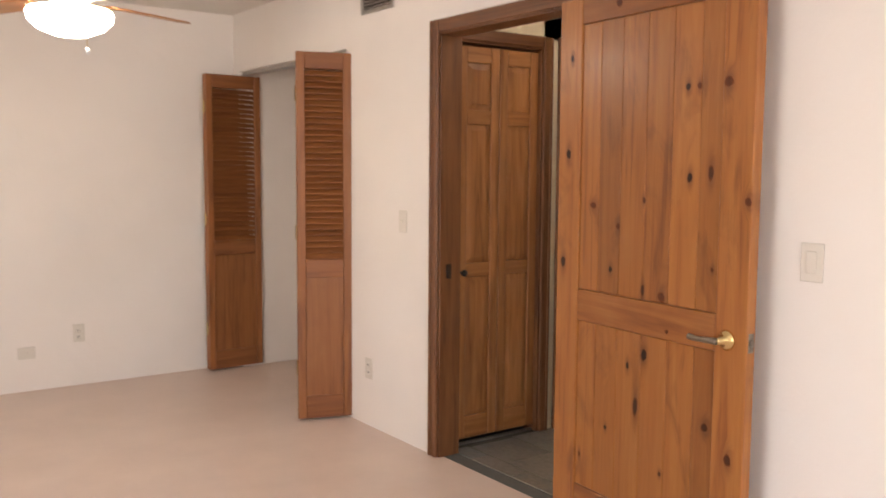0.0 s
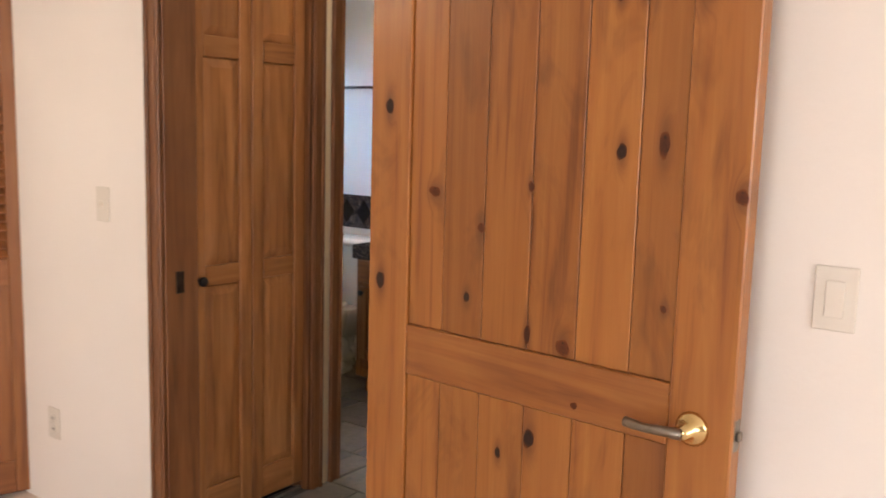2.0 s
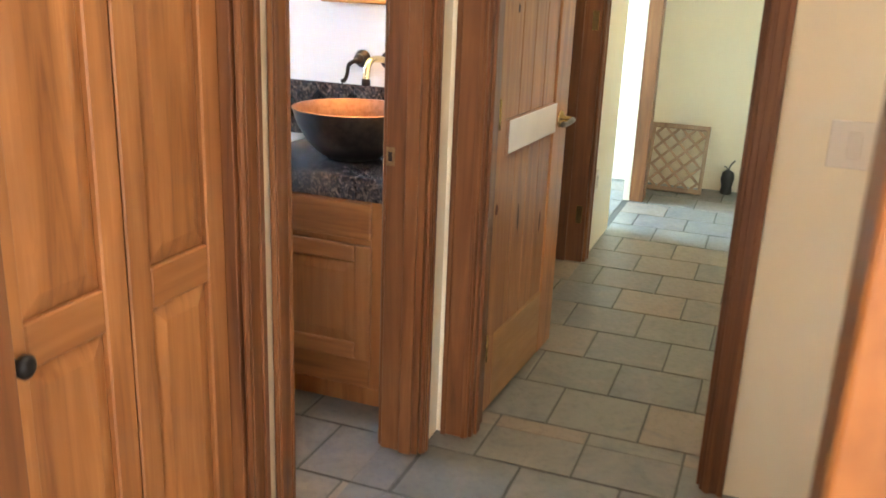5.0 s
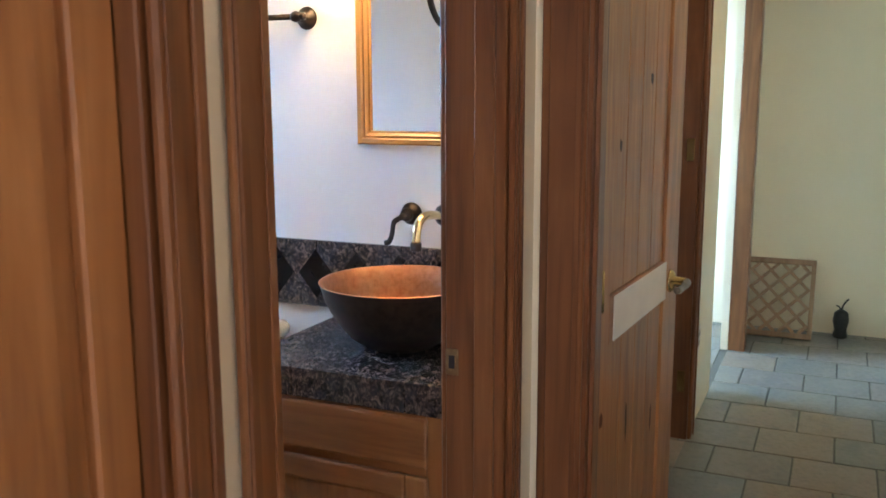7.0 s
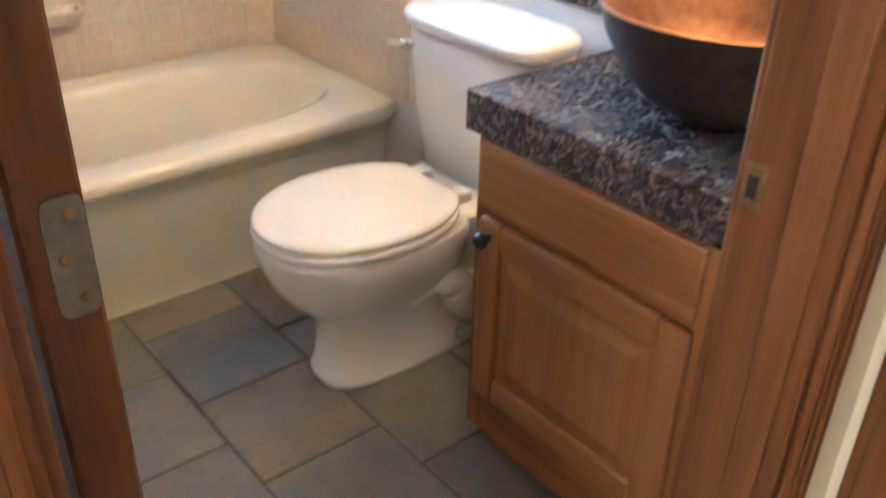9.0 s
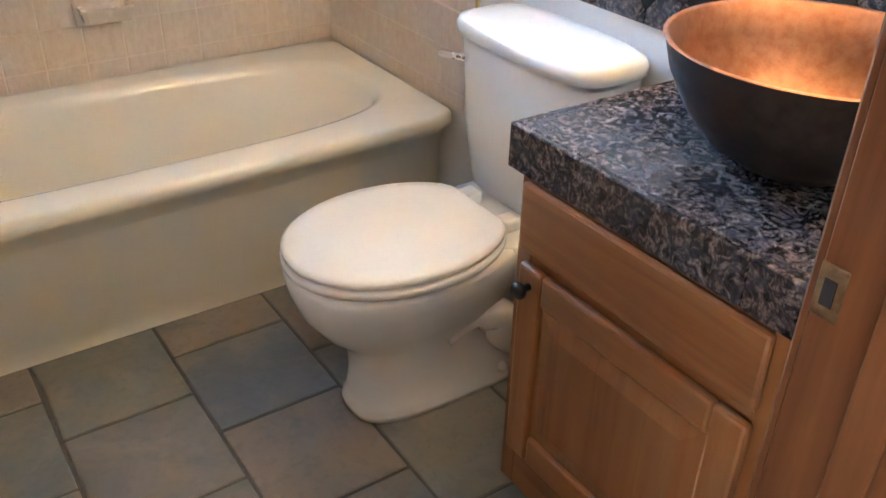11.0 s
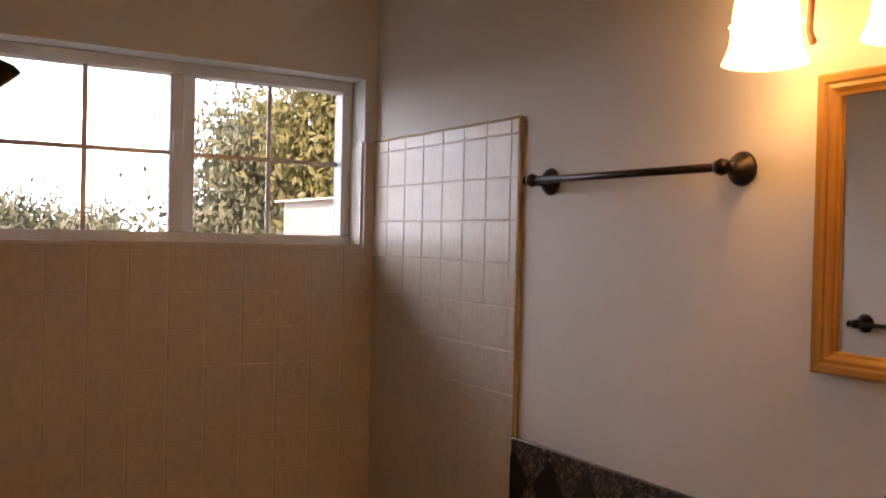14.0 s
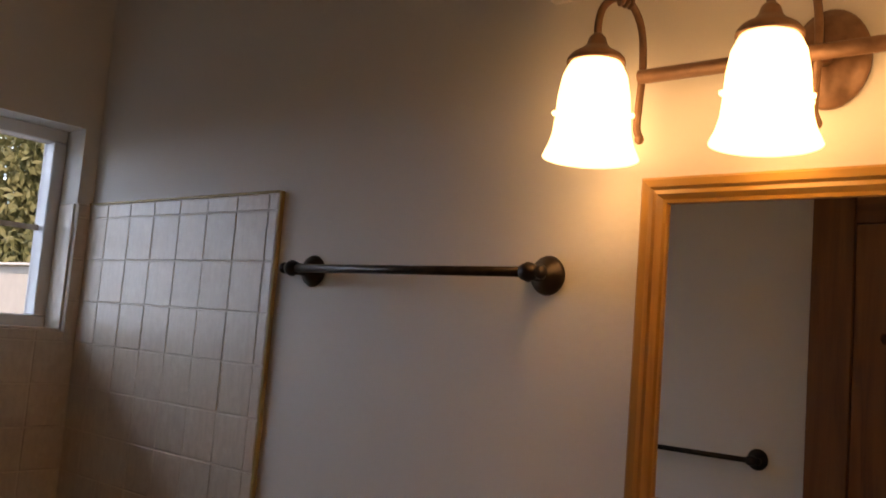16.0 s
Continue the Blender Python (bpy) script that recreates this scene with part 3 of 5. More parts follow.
# ---- doors ----
def handle(parent, u, z, side, mat, label):
    """A rosette with a lever that points to the hinge, on the face y = 0 (side -1) or behind (side 1)."""
    y = 0.0 if side < 0 else 0.04
    r = part("rosette", lathe([(0.031, 0), (0.033, 0.004), (0.026, 0.011), (0.013, 0.016), (0.011, 0.045)], 24), mat, parent, label, True, pose(u, y, z, 90 * (1 if side < 0 else -1), 0, 0))
    part("lever", tube([(u, y + side * 0.048, z), (u - 0.03, y + side * 0.052, z), (u - 0.075, y + side * 0.05, z - 0.004), (u - 0.115, y + side * 0.047, z - 0.002)], [0.011, 0.0095, 0.0085, 0.0095]), NICKEL, parent, "satin nickel lever", True)
    return r


def knot_mesh(seed):
    """A low uneven disc, drawn out to a blunt point at one end."""
    q = lambda a: 1 + 0.10 * math.sin(2 * a + seed) + 0.07 * math.sin(3 * a + 2.1 * seed) + 0.05 * math.sin(5 * a + seed * 0.7)
    angles = [2 * math.pi * i / 20 for i in range(20)]
    return loft([[(r * q(a) * math.cos(a), r * q(a) * math.sin(a), h) for a in angles] for r, h in ((0.9, 0.0), (0.6, 0.25), (0.25, 0.4))], False)


def plank_door(name, label, m, w, h, seams, mid, bottom, top, mats, knots=(), low=None):
    d = thing(name, label, "door", m)
    up, across = mats
    s0, s1 = seams[0], seams[-1]
    part("stile", box(0.0, s0, 0, 0.04, 0.012, h, 0.003), up, d)
    part("stile", box(s1, w, 0, 0.04, 0.012, h, 0.003), up, d)
    for z0, z1 in ((0.012, bottom), mid, (top, h)):
        part("rail", box(s0 + 0.0005, s1 - 0.0005, 0.001, 0.039, z0, z1, 0.003), low if low and z1 == bottom else across, d)
    for z0, z1 in ((bottom, mid[0]), (mid[1], top)):
        for a, b in zip(seams, seams[1:]):
            part("board", box(a + 0.0006, b - 0.0006, 0.008, 0.032, z0 + 0.0005, z1 - 0.0005, 0.0024), up, d)
    for u, z, ru, rz in knots:
        face = -0.0004 if u < s0 or u > s1 or mid[0] < z < mid[1] or z > top else 0.0076
        part("knot", knot_mesh(u * 40 + z * 90), KNOT, d, "", True, Matrix.Translation((u, face, z)) @ pose(0, 0, 0, 90, 0, 0) @ Matrix.Diagonal((ru * 1.12, rz * 1.12, 0.0006, 1)))
    return d


bed_door = plank_door("bedroom_door", "open orange knotty-pine plank door with brass lever", pose(2.243, 2.564, 0, 0, 0, -94.6), 0.93, 2.035,
                      (0.126, 0.230, 0.345, 0.468, 0.589, 0.711, 0.804), (0.83, 0.950), 0.19, 1.937, (PINE, PINE_X), KNOTS)
handle(bed_door, 0.855, 0.876, -1, BRASS, "polished brass rosette")
latch = part("latch_plate", box(0.9285, 0.9315, 0.008, 0.032, 0.846, 0.906, 0.001), NICKEL, bed_door, "dull nickel latch plate")
part("latch_bolt", box(0.9314, 0.940, 0.012, 0.026, 0.866, 0.886, 0.003), NICKEL, latch)
for z in (0.25, 1.05, 1.82):
    part("hinge", tube([(0.004, 0.046, z - 0.045), (0.004, 0.046, z + 0.045)], 0.005), BRASS, bed_door, "brass hinge", True)

hall_door = plank_door("hall_door", "open knotty-pine plank door with white paper", pose(4.20, 3.396, 0, 0, 0, -3.5), 0.72, 2.03,
                       (0.075, 0.20, 0.32, 0.44, 0.565), (0.86, 0.97), 0.26, 1.93, (BROWN, OAK_Y),
                       [(0.03, 0.70, .012, .02), (0.26, 0.62, .008, .05), (0.5, 0.55, .007, .04), (0.15, 1.3, .01, .014), (0.4, 1.45, .012, .015)], PALE_PINE_X)
handle(hall_door, 0.63, 0.905, -1, BRASS, "brass rosette")
part("paper", box(0.10, 0.575, -0.0035, -0.0008, 0.865, 0.968, 0.0005), PAPER, hall_door, "white paper strip")
for z in (0.25, 1.0, 1.78):
    part("hinge", tube([(-0.008, -0.004, z - 0.045), (-0.008, -0.004, z + 0.045)], 0.008), BRASS, hall_door, "brass hinge", True)

bath_door = plank_door("bathroom_door", "open brown pine plank door against the wall", pose(3.243, 3.640, 0, 0, 0, 91.5), 0.69, 2.01,
                       (0.10, 0.22, 0.34, 0.46, 0.58), (0.84, 0.96), 0.2, 1.9, (CASING, CASING_X), [(0.3, 1.3, .01, .014), (0.5, 1.6, .012, .015)])
for z in (0.25, 1.04, 1.8):
    leaf = part("hinge_leaf", loft([oval(0, 0, q, 0.0125, 0.039, 6, 32) for q in (0.0, 0.002)]), NICKEL, bath_door, "dull grey hinge leaf", False, Matrix.Translation((-0.0002, 0.0140, z)) @ Matrix(((0, 0, -1, 0), (1, 0, 0, 0), (0, 1, 0, 0), (0, 0, 0, 1))))
    for dz, dy in ((-0.027, 0.012), (0.0, 0.019), (0.027, 0.012)):
        part("screw", lathe([(0.004, 0), (0.0035, 0.001), (0.001, 0.0005)], 12), STRIKE, leaf, "", True, pose(dy - 0.0155, dz, 0.0019))
strike = part("strike_plate", box(3.886, 3.8892, 3.590, 3.616, 0.880, 0.932, 0.001), STRIKE, bath_frame, "worn brownish brass strike plate")
# flat block coloured as the shade in the plate's hole
part("strike_hole_shade", box(3.885, 3.8864, 3.597, 3.609, 0.893, 0.919), DARK, strike)


def panel_leaf(parent, x0, x1, y0, up, across, levels, h, thick=0.034):
    """One leaf of a bifold door: stiles, rails and raised panels. levels: pairs of panel bottoms and tops."""
    s = 0.052
    leaf = part("leaf", box(x0 + s * 0.8, x1 - s * 0.8, y0 + 0.012, y0 + thick - 0.006, 0.05, h - 0.02), up, parent)
    part("stile", box(x0 + 0.001, x0 + s, y0, y0 + thick, 0.036, h, 0.003), up, leaf)
    part("stile", box(x1 - s, x1 - 0.001, y0, y0 + thick, 0.036, h, 0.003), up, leaf)
    z = 0.036
    for b, t in levels:
        part("rail", box(x0 + s + 0.0005, x1 - s - 0.0005, y0 + 0.0008, y0 + thick, z, b, 0.003), across, leaf)
        ring = lambda i, y: [(x0 + s + i, y, b + i), (x1 - s - i, y, b + i), (x1 - s - i, y, t - i), (x0 + s + i, y, t - i)]
        part("raised_panel", loft([ring(0.001, y0 + 0.0115), ring(0.004, y0 + 0.010), ring(0.030, y0 + 0.003), ring(0.032, y0 + 0.0025)], False), up, leaf)
        z = t
    part("rail", box(x0 + s + 0.0005, x1 - s - 0.0005, y0 + 0.0008, y0 + thick, z, h, 0.003), across, leaf)
    return leaf


hb = thing("hall_closet_bifold_door", "closed brown-stained six-panel bifold closet door", "closet door")
LEVELS = ((0.15, 0.86), (0.93, 1.62), (1.69, 1.92))
panel_leaf(hb, 2.468, 2.724, 3.520, BROWN, BROWN_X, LEVELS, 2.0)
panel_leaf(hb, 2.726, 2.981, 3.520, BROWN, BROWN_X, LEVELS, 2.0)
structure("closet_threshold", box(2.467, 2.981, 3.528, 3.548, 0.0, 0.012, 0.002), STEEL, "thin pale metal strip under the closet door", "threshold")
part("knob", lathe([(0.008, 0), (0.008, 0.012), (0.016, 0.018), (0.017, 0.026), (0.010, 0.032)], 20), BLACK, hb, "small black knob", True, pose(2.492, 3.5195, 0.885, 90, 0, 0))


def louvre_leaf(parent, m, w, h, label=""):
    """A leaf with slats above and a flat raised panel below; stands along local x, front at y = 0."""
    leaf = part("leaf_panel", box(0.04, w - 0.04, 0.010, 0.022, 0.14, 0.80), LOUVRE, parent, label, False, m)
    part("stile", box(0, 0.045, 0, 0.03, 0.015, h, 0.003), LOUVRE, leaf)
    part("stile", box(w - 0.045, w, 0, 0.03, 0.015, h, 0.003), LOUVRE, leaf)
    for z0, z1 in ((0.015, 0.14), (0.80, 0.90), (h - 0.09, h)):
        part("rail", box(0.0455, w - 0.0455, 0.001, 0.029, z0, z1, 0.003), LOUVRE_X, leaf)
    base = box(0.044, w - 0.044, -0.019, 0.019, -0.003, 0.003, 0.001)
    slat = mesh_of("slat", base, LOUVRE_X)
    k = int((h - 0.09 - 0.90) / 0.032)
    for i in range(k):
        o = new("slat", slat)
        o.parent = leaf
        o.matrix_basis = pose(0, 0.0155, 0.917 + i * 0.032, 50, 0, 0)
    return leaf


def bifold_pair(label, m, w, gap):
    d = thing("louvred_bifold_door", label, "closet door", m, "louvred bifold closet doors")
    louvre_leaf(d, pose(0, 0, 0), w, 2.02)
    louvre_leaf(d, pose(0.006, gap, 0, 0, 0, 2.0), w - 0.012, 2.02)
    for z in (0.3, 1.05, 1.8):
        part("hinge", box(-0.003, 0.001, 0.024, 0.05, z - 0.04, z + 0.04, 0.0005), BRASS, d, "brass hinge")
    return d


bifold_pair("folded open red-brown louvred bifold closet door", pose(2.012, 4.365, 0, 0, 0, -17), 0.30, 0.036)
bifold_pair("folded open dark red-brown louvred bifold closet door", pose(2.045, 5.775, 0, 0, 0, 4), 0.40, 0.036)


# ---- bedroom fixtures ----
def wall_plate(name, label, m, w, h, kind):
    """A wall plate in local x and z whose face looks along -y."""
    p = thing(name, label, kind, m)
    part("plate", box(-w / 2, w / 2, -0.006, -0.0005, -h / 2, h / 2, 0.003, seg=2), IVORY, p)
    if kind == "switch":
        part("rocker", box(-0.017, 0.017, -0.010, -0.0062, -0.034, 0.034, 0.002), IVORY, p, "ivory rocker")
    elif kind == "toggle switch":
        part("toggle", box(-0.005, 0.005, -0.018, -0.0062, -0.006, 0.010, 0.002), IVORY, p)
    else:
        for z in (-0.02, 0.02):
            s = part("socket", box(-0.016, 0.016, -0.0078, -0.0062, z - 0.014, z + 0.014, 0.004), IVORY, p)
            for x in (-0.006, 0.006):
                # dark block on the socket face, coloured as a shaded slot
                part("slot", box(x - 0.0015, x + 0.0015, -0.0086, -0.0079, z - 0.005, z + 0.005), SLOT, s)
    return p


wall_plate("light_switch", "ivory rocker light switch on white plaster", pose(2.30, 1.512, 1.13, 0, 0, -90), 0.075, 0.118, "switch")
wall_plate("light_switch", "small ivory toggle light switch on white plaster", pose(2.30, 3.755, 1.135, 0, 0, -90), 0.072, 0.115, "toggle switch")
wall_plate("wall_outlet", "ivory double wall outlet near the floor", pose(2.30, 4.09, 0.318, 0, 0, -90), 0.072, 0.115, "outlet")
wall_plate("wall_outlet", "ivory double wall outlet near the floor", pose(1.23, 5.92, 0.335), 0.072, 0.115, "outlet")
wall_plate("cable_plate", "ivory blank cable plate near the floor", pose(0.92, 5.92, 0.24), 0.10, 0.075, "toggle switch")
wall_plate("light_switch", "ivory double rocker switch on cream plaster", pose(4.06, 2.44, 1.03, 0, 0, -90), 0.118, 0.118, "switch")
wall_plate("wall_outlet", "ivory wall outlet low on cream plaster", pose(6.2, 3.46, 0.38), 0.072, 0.115, "outlet")

vent = thing("air_vent", "grey metal air vent grille high on the wall", "vent", pose(2.30, 4.0, 2.30, 0, 0, -90))
# near-black sheet as the shade behind the slats
part("backing", box(-0.14, 0.14, -0.003, -0.0005, -0.075, 0.075), DARK, vent)
part("frame", box(-0.16, 0.16, -0.012, -0.0035, 0.075, 0.095, 0.002), STEEL, vent)
part("frame", box(-0.16, 0.16, -0.012, -0.0035, -0.095, -0.075, 0.002), STEEL, vent)
part("frame", box(-0.16, -0.14, -0.012, -0.0035, -0.0745, 0.0745, 0.002), STEEL, vent)
part("frame", box(0.14, 0.16, -0.012, -0.0035, -0.0745, 0.0745, 0.002), STEEL, vent)
for i in range(9):
    part("slat", box(-0.139, 0.139, -0.010, -0.004, -0.068 + i * 0.017, -0.064 + i * 0.017), STEEL, vent)


def ceiling_fan():
    f = thing("ceiling_fan", "white ceiling fan with wooden blades and lit glass bowl", "ceiling fan", pose(0.84, 4.2, 2.44))
    part("canopy", lathe([(0.065, 0), (0.06, -0.03), (0.02, -0.05)], 28), WHITE, f, "", True)
    part("rod", lathe([(0.012, -0.045), (0.012, -0.19)], 14), WHITE, f, "", True)
    part("motor", lathe([(0.03, -0.18), (0.10, -0.20), (0.12, -0.24), (0.11, -0.30), (0.06, -0.33), (0.06, -0.352)], 32), WHITE, f, "", True)
    part("bowl", lathe([(0.172, -0.355), (0.182, -0.37), (0.175, -0.405), (0.14, -0.44), (0.07, -0.468), (0.02, -0.475)], 36), FAN_GLASS, f, "lit frosted glass bowl", True)
    for i in range(4):
        m = pose(0, 0, -0.318, 0, 0, 27 + i * 90)
        arm = part("blade_arm", box(0.10, 0.25, -0.02, 0.02, -0.004, 0.004, 0.002), BRASS, f, "brass blade arm", False, m)
        b = loft([oval(0.46, 0, z, 0.245, 0.066, 4.0, 28, 0.12) for z in (0.005, 0.013)])
        part("blade", b, BROWN_X, arm, "brown wooden blade", False, pose(0, 0, 0, 9, 0, 0))
    part("pull_chain", tube([(0.05, -0.05, -0.35), (0.055, -0.06, -0.52)], 0.002, 6), BRASS, f)
    part("pull_knob", lathe([(0.003, 0), (0.008, -0.008), (0.008, -0.02), (0.003, -0.028)], 12), WHITE, f, "", True, pose(0.055, -0.06, -0.52))


ceiling_fan()


def slider_window(name, label, m, w, h):
    """A white two-sash sliding window with grilles, in local x and z, centre at the bottom middle."""
    win = thing(name, label, "window", m, "", "structure")
    fr = 0.035
    part("window_frame", box(-w / 2, w / 2, -0.03, 0.03, 0, fr, 0.003), WHITE, win)
    part("window_frame", box(-w / 2, w / 2, -0.03, 0.03, h - fr, h, 0.003), WHITE, win)
    part("window_frame", box(-w / 2, -w / 2 + fr, -0.03, 0.03, fr + 0.0005, h - fr - 0.0005, 0.003), WHITE, win)
    part("window_frame", box(w / 2 - fr, w / 2, -0.03, 0.03, fr + 0.0005, h - fr - 0.0005, 0.003), WHITE, win)
    part("meeting_stile", box(-0.042, -0.001, -0.028, -0.002, fr, h - fr, 0.003), WHITE, win)
    part("meeting_stile", box(-0.004, 0.040, 0.002, 0.028, fr, h - fr, 0.003), WHITE, win)
    part("latch", box(-0.036, -0.018, -0.040, -0.0285, h * 0.45, h * 0.62, 0.004), WHITE, win)
    for x0, x1, y in ((-w / 2 + fr, -0.042, -0.014), (0.040, w / 2 - fr, 0.014)):
        g = part("pane", box(x0, x1, y - 0.002, y + 0.002, fr, h - fr), GLASS, win, "clear glass pane")
        g.visible_shadow = False
        part("grille_bar", box((x0 + x1) / 2 - 0.007, (x0 + x1) / 2 + 0.007, y - 0.007, y - 0.0025, fr, h - fr, 0.001), STEEL, win, "grey grille bar")
        part("grille_bar", box(x0, x1, y - 0.009, y - 0.0075, h / 2 - 0.007, h / 2 + 0.007), STEEL, win, "grey grille bar")


slider_window("window_bathroom", "white vinyl sliding bathroom window with grilles", pose(3.9535, 5.89, 1.4525), 1.086, 0.532)
slider_window("window_bedroom_west", "white vinyl sliding bedroom window with grilles", pose(-3.04, 1.2, 0.8505, 0, 0, 90), 1.8, 1.199)
slider_window("window_bedroom_south", "white vinyl sliding bedroom window with grilles", pose(0.4, -2.54, 0.8505, 0, 0, 180), 1.8, 1.199)
slider_window("window_side_room", "white vinyl sliding side room window", pose(6.9, 5.5, 0.9005), 1.0, 1.099)

# ---- far hall ----
trellis = thing("trellis_panel", "small wooden lattice panel leaning on the wall", "trellis", pose(7.812, 3.232, 0.005, 0, 24, 0) @ Matrix.Diagonal((1, 1.03, 1.04, 1)))
for a, b, c, d in ((-0.19, 0.19, 0.0, 0.03), (-0.19, 0.19, 0.43, 0.46), (-0.19, -0.165, 0.0305, 0.4295), (0.165, 0.19, 0.0305, 0.4295)):
    part("frame", box(-0.012, 0.012, a, b, c, d, 0.002), TRELLIS, trellis)
for sign in (-1, 1):
    for i in range(-3, 4):
        mid, ang = i * 0.105, 45
        pts = []
        for q in np.linspace(-0.45, 0.45, 181):
            y, z = mid + q * 0.7071 * sign, 0.23 + q * 0.7071
            if abs(y) < 0.164 and 0.032 < z < 0.428:
                pts.append((y, z))
        if len(pts) > 8:
            (ya, za), (yb, zb) = pts[0], pts[-1]
            ln = math.hypot(yb - ya, zb - za)
            part("lattice_strip", box(-0.003 + sign * 0.0035, 0.003 + sign * 0.0035, -0.009, 0.009, -ln / 2, ln / 2), TRELLIS, trellis, "", False,
                 pose(0, (ya + yb) / 2, (za + zb) / 2, -45 * sign, 0, 0))
coil = thing("cable_coil", "small black coiled cable on the tiled floor", "cable", pose(7.97, 2.885, 0))
part("coil", loft([oval(0, 0, z, r, r, 2, 20) for z, r in ((0.0, 0.035), (0.012, 0.042), (0.05, 0.034), (0.10, 0.045), (0.15, 0.038), (0.165, 0.02))]), BLACK, coil, "", True)
part("cable_end", tube([(0, 0, 0.16), (0.0, -0.01, 0.20), (0.0, -0.035, 0.235)], 0.005, 8), BLACK, coil, "", True)
part("cable_end", tube([(0, 0, 0.16), (0.0, 0.015, 0.185), (0.0, 0.03, 0.19)], 0.004, 8), BLACK, coil, "", True)
# neither dome is seen: one for the warm far hall, one as vestibule fill
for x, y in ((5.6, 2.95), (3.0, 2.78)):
    lamp = thing("unseen_ceiling_light", "added unseen ceiling light with lit round glass", "ceiling light", pose(x, y, 2.44), "hall ceiling lights")
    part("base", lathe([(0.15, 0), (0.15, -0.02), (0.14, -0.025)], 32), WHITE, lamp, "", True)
    part("diffuser", lathe([(0.138, -0.0255), (0.135, -0.05), (0.10, -0.085), (0.04, -0.10), (0.005, -0.101)], 32), HALL_GLASS if x > 5 else VESTIBULE_FILL_GLASS, lamp, "lit glass diffuser", True)

# ---- bathroom: tub, toilet, vanity ----
def bathtub():
    t = thing("bathtub", "bone-coloured enamelled built-in bathtub, empty", "bathtub", pose(0, 0, 0))
    k = 72
    outer = [rect_ring(3.025, 4.529, 5.118, 5.758, 0.0, k), rect_ring(3.025, 4.529, 5.118, 5.758, 0.045, k), rect_ring(3.025, 4.529, 5.108, 5.758, 0.055, k),
             rect_ring(3.025, 4.529, 5.104, 5.758, 0.30, k), rect_ring(3.025, 4.529, 5.092, 5.758, 0.315, k), rect_ring(3.025, 4.529, 5.078, 5.758, 0.345, k),
             rect_ring(3.025, 4.529, 5.052, 5.758, 0.365, k), rect_ring(3.025, 4.529, 5.046, 5.758, 0.385, k), rect_ring(3.025, 4.529, 5.050, 5.758, 0.402, k), rect_ring(3.03, 4.525, 5.062, 5.755, 0.409, k)]
    cx, cy = 3.775, 5.41
    inner = [oval(cx, cy, z, rx, ry, p, k) for z, rx, ry, p in ((0.409, 0.685, 0.272, 3.6), (0.403, 0.668, 0.256, 3.4), (0.38, 0.655, 0.246, 3.3), (0.25, 0.62, 0.225, 3.0), (0.12, 0.58, 0.20, 2.8), (0.075, 0.53, 0.165, 2.6), (0.065, 0.40, 0.10, 2.3))]
    ob = part("shell", loft(outer + inner, True, True), BONE, t, "", True)
    md = ob.modifiers.new("edges", "EDGE_SPLIT")
    md.split_angle = radians(50)
    part("drain", lathe([(0.028, 0), (0.028, 0.003), (0.02, 0.004)], 20), CHROME, t, "chrome drain", True, pose(3.32, 5.41, 0.066))


bathtub()


def lid_ring(z, cx, rx, ry, back, k=44):
    """An egg-shaped outline that is cut off straight at the hinge end."""
    return [(min(x, back), y, z) for x, y, z in oval(cx, 0, z, rx, ry, 2.08, k)]


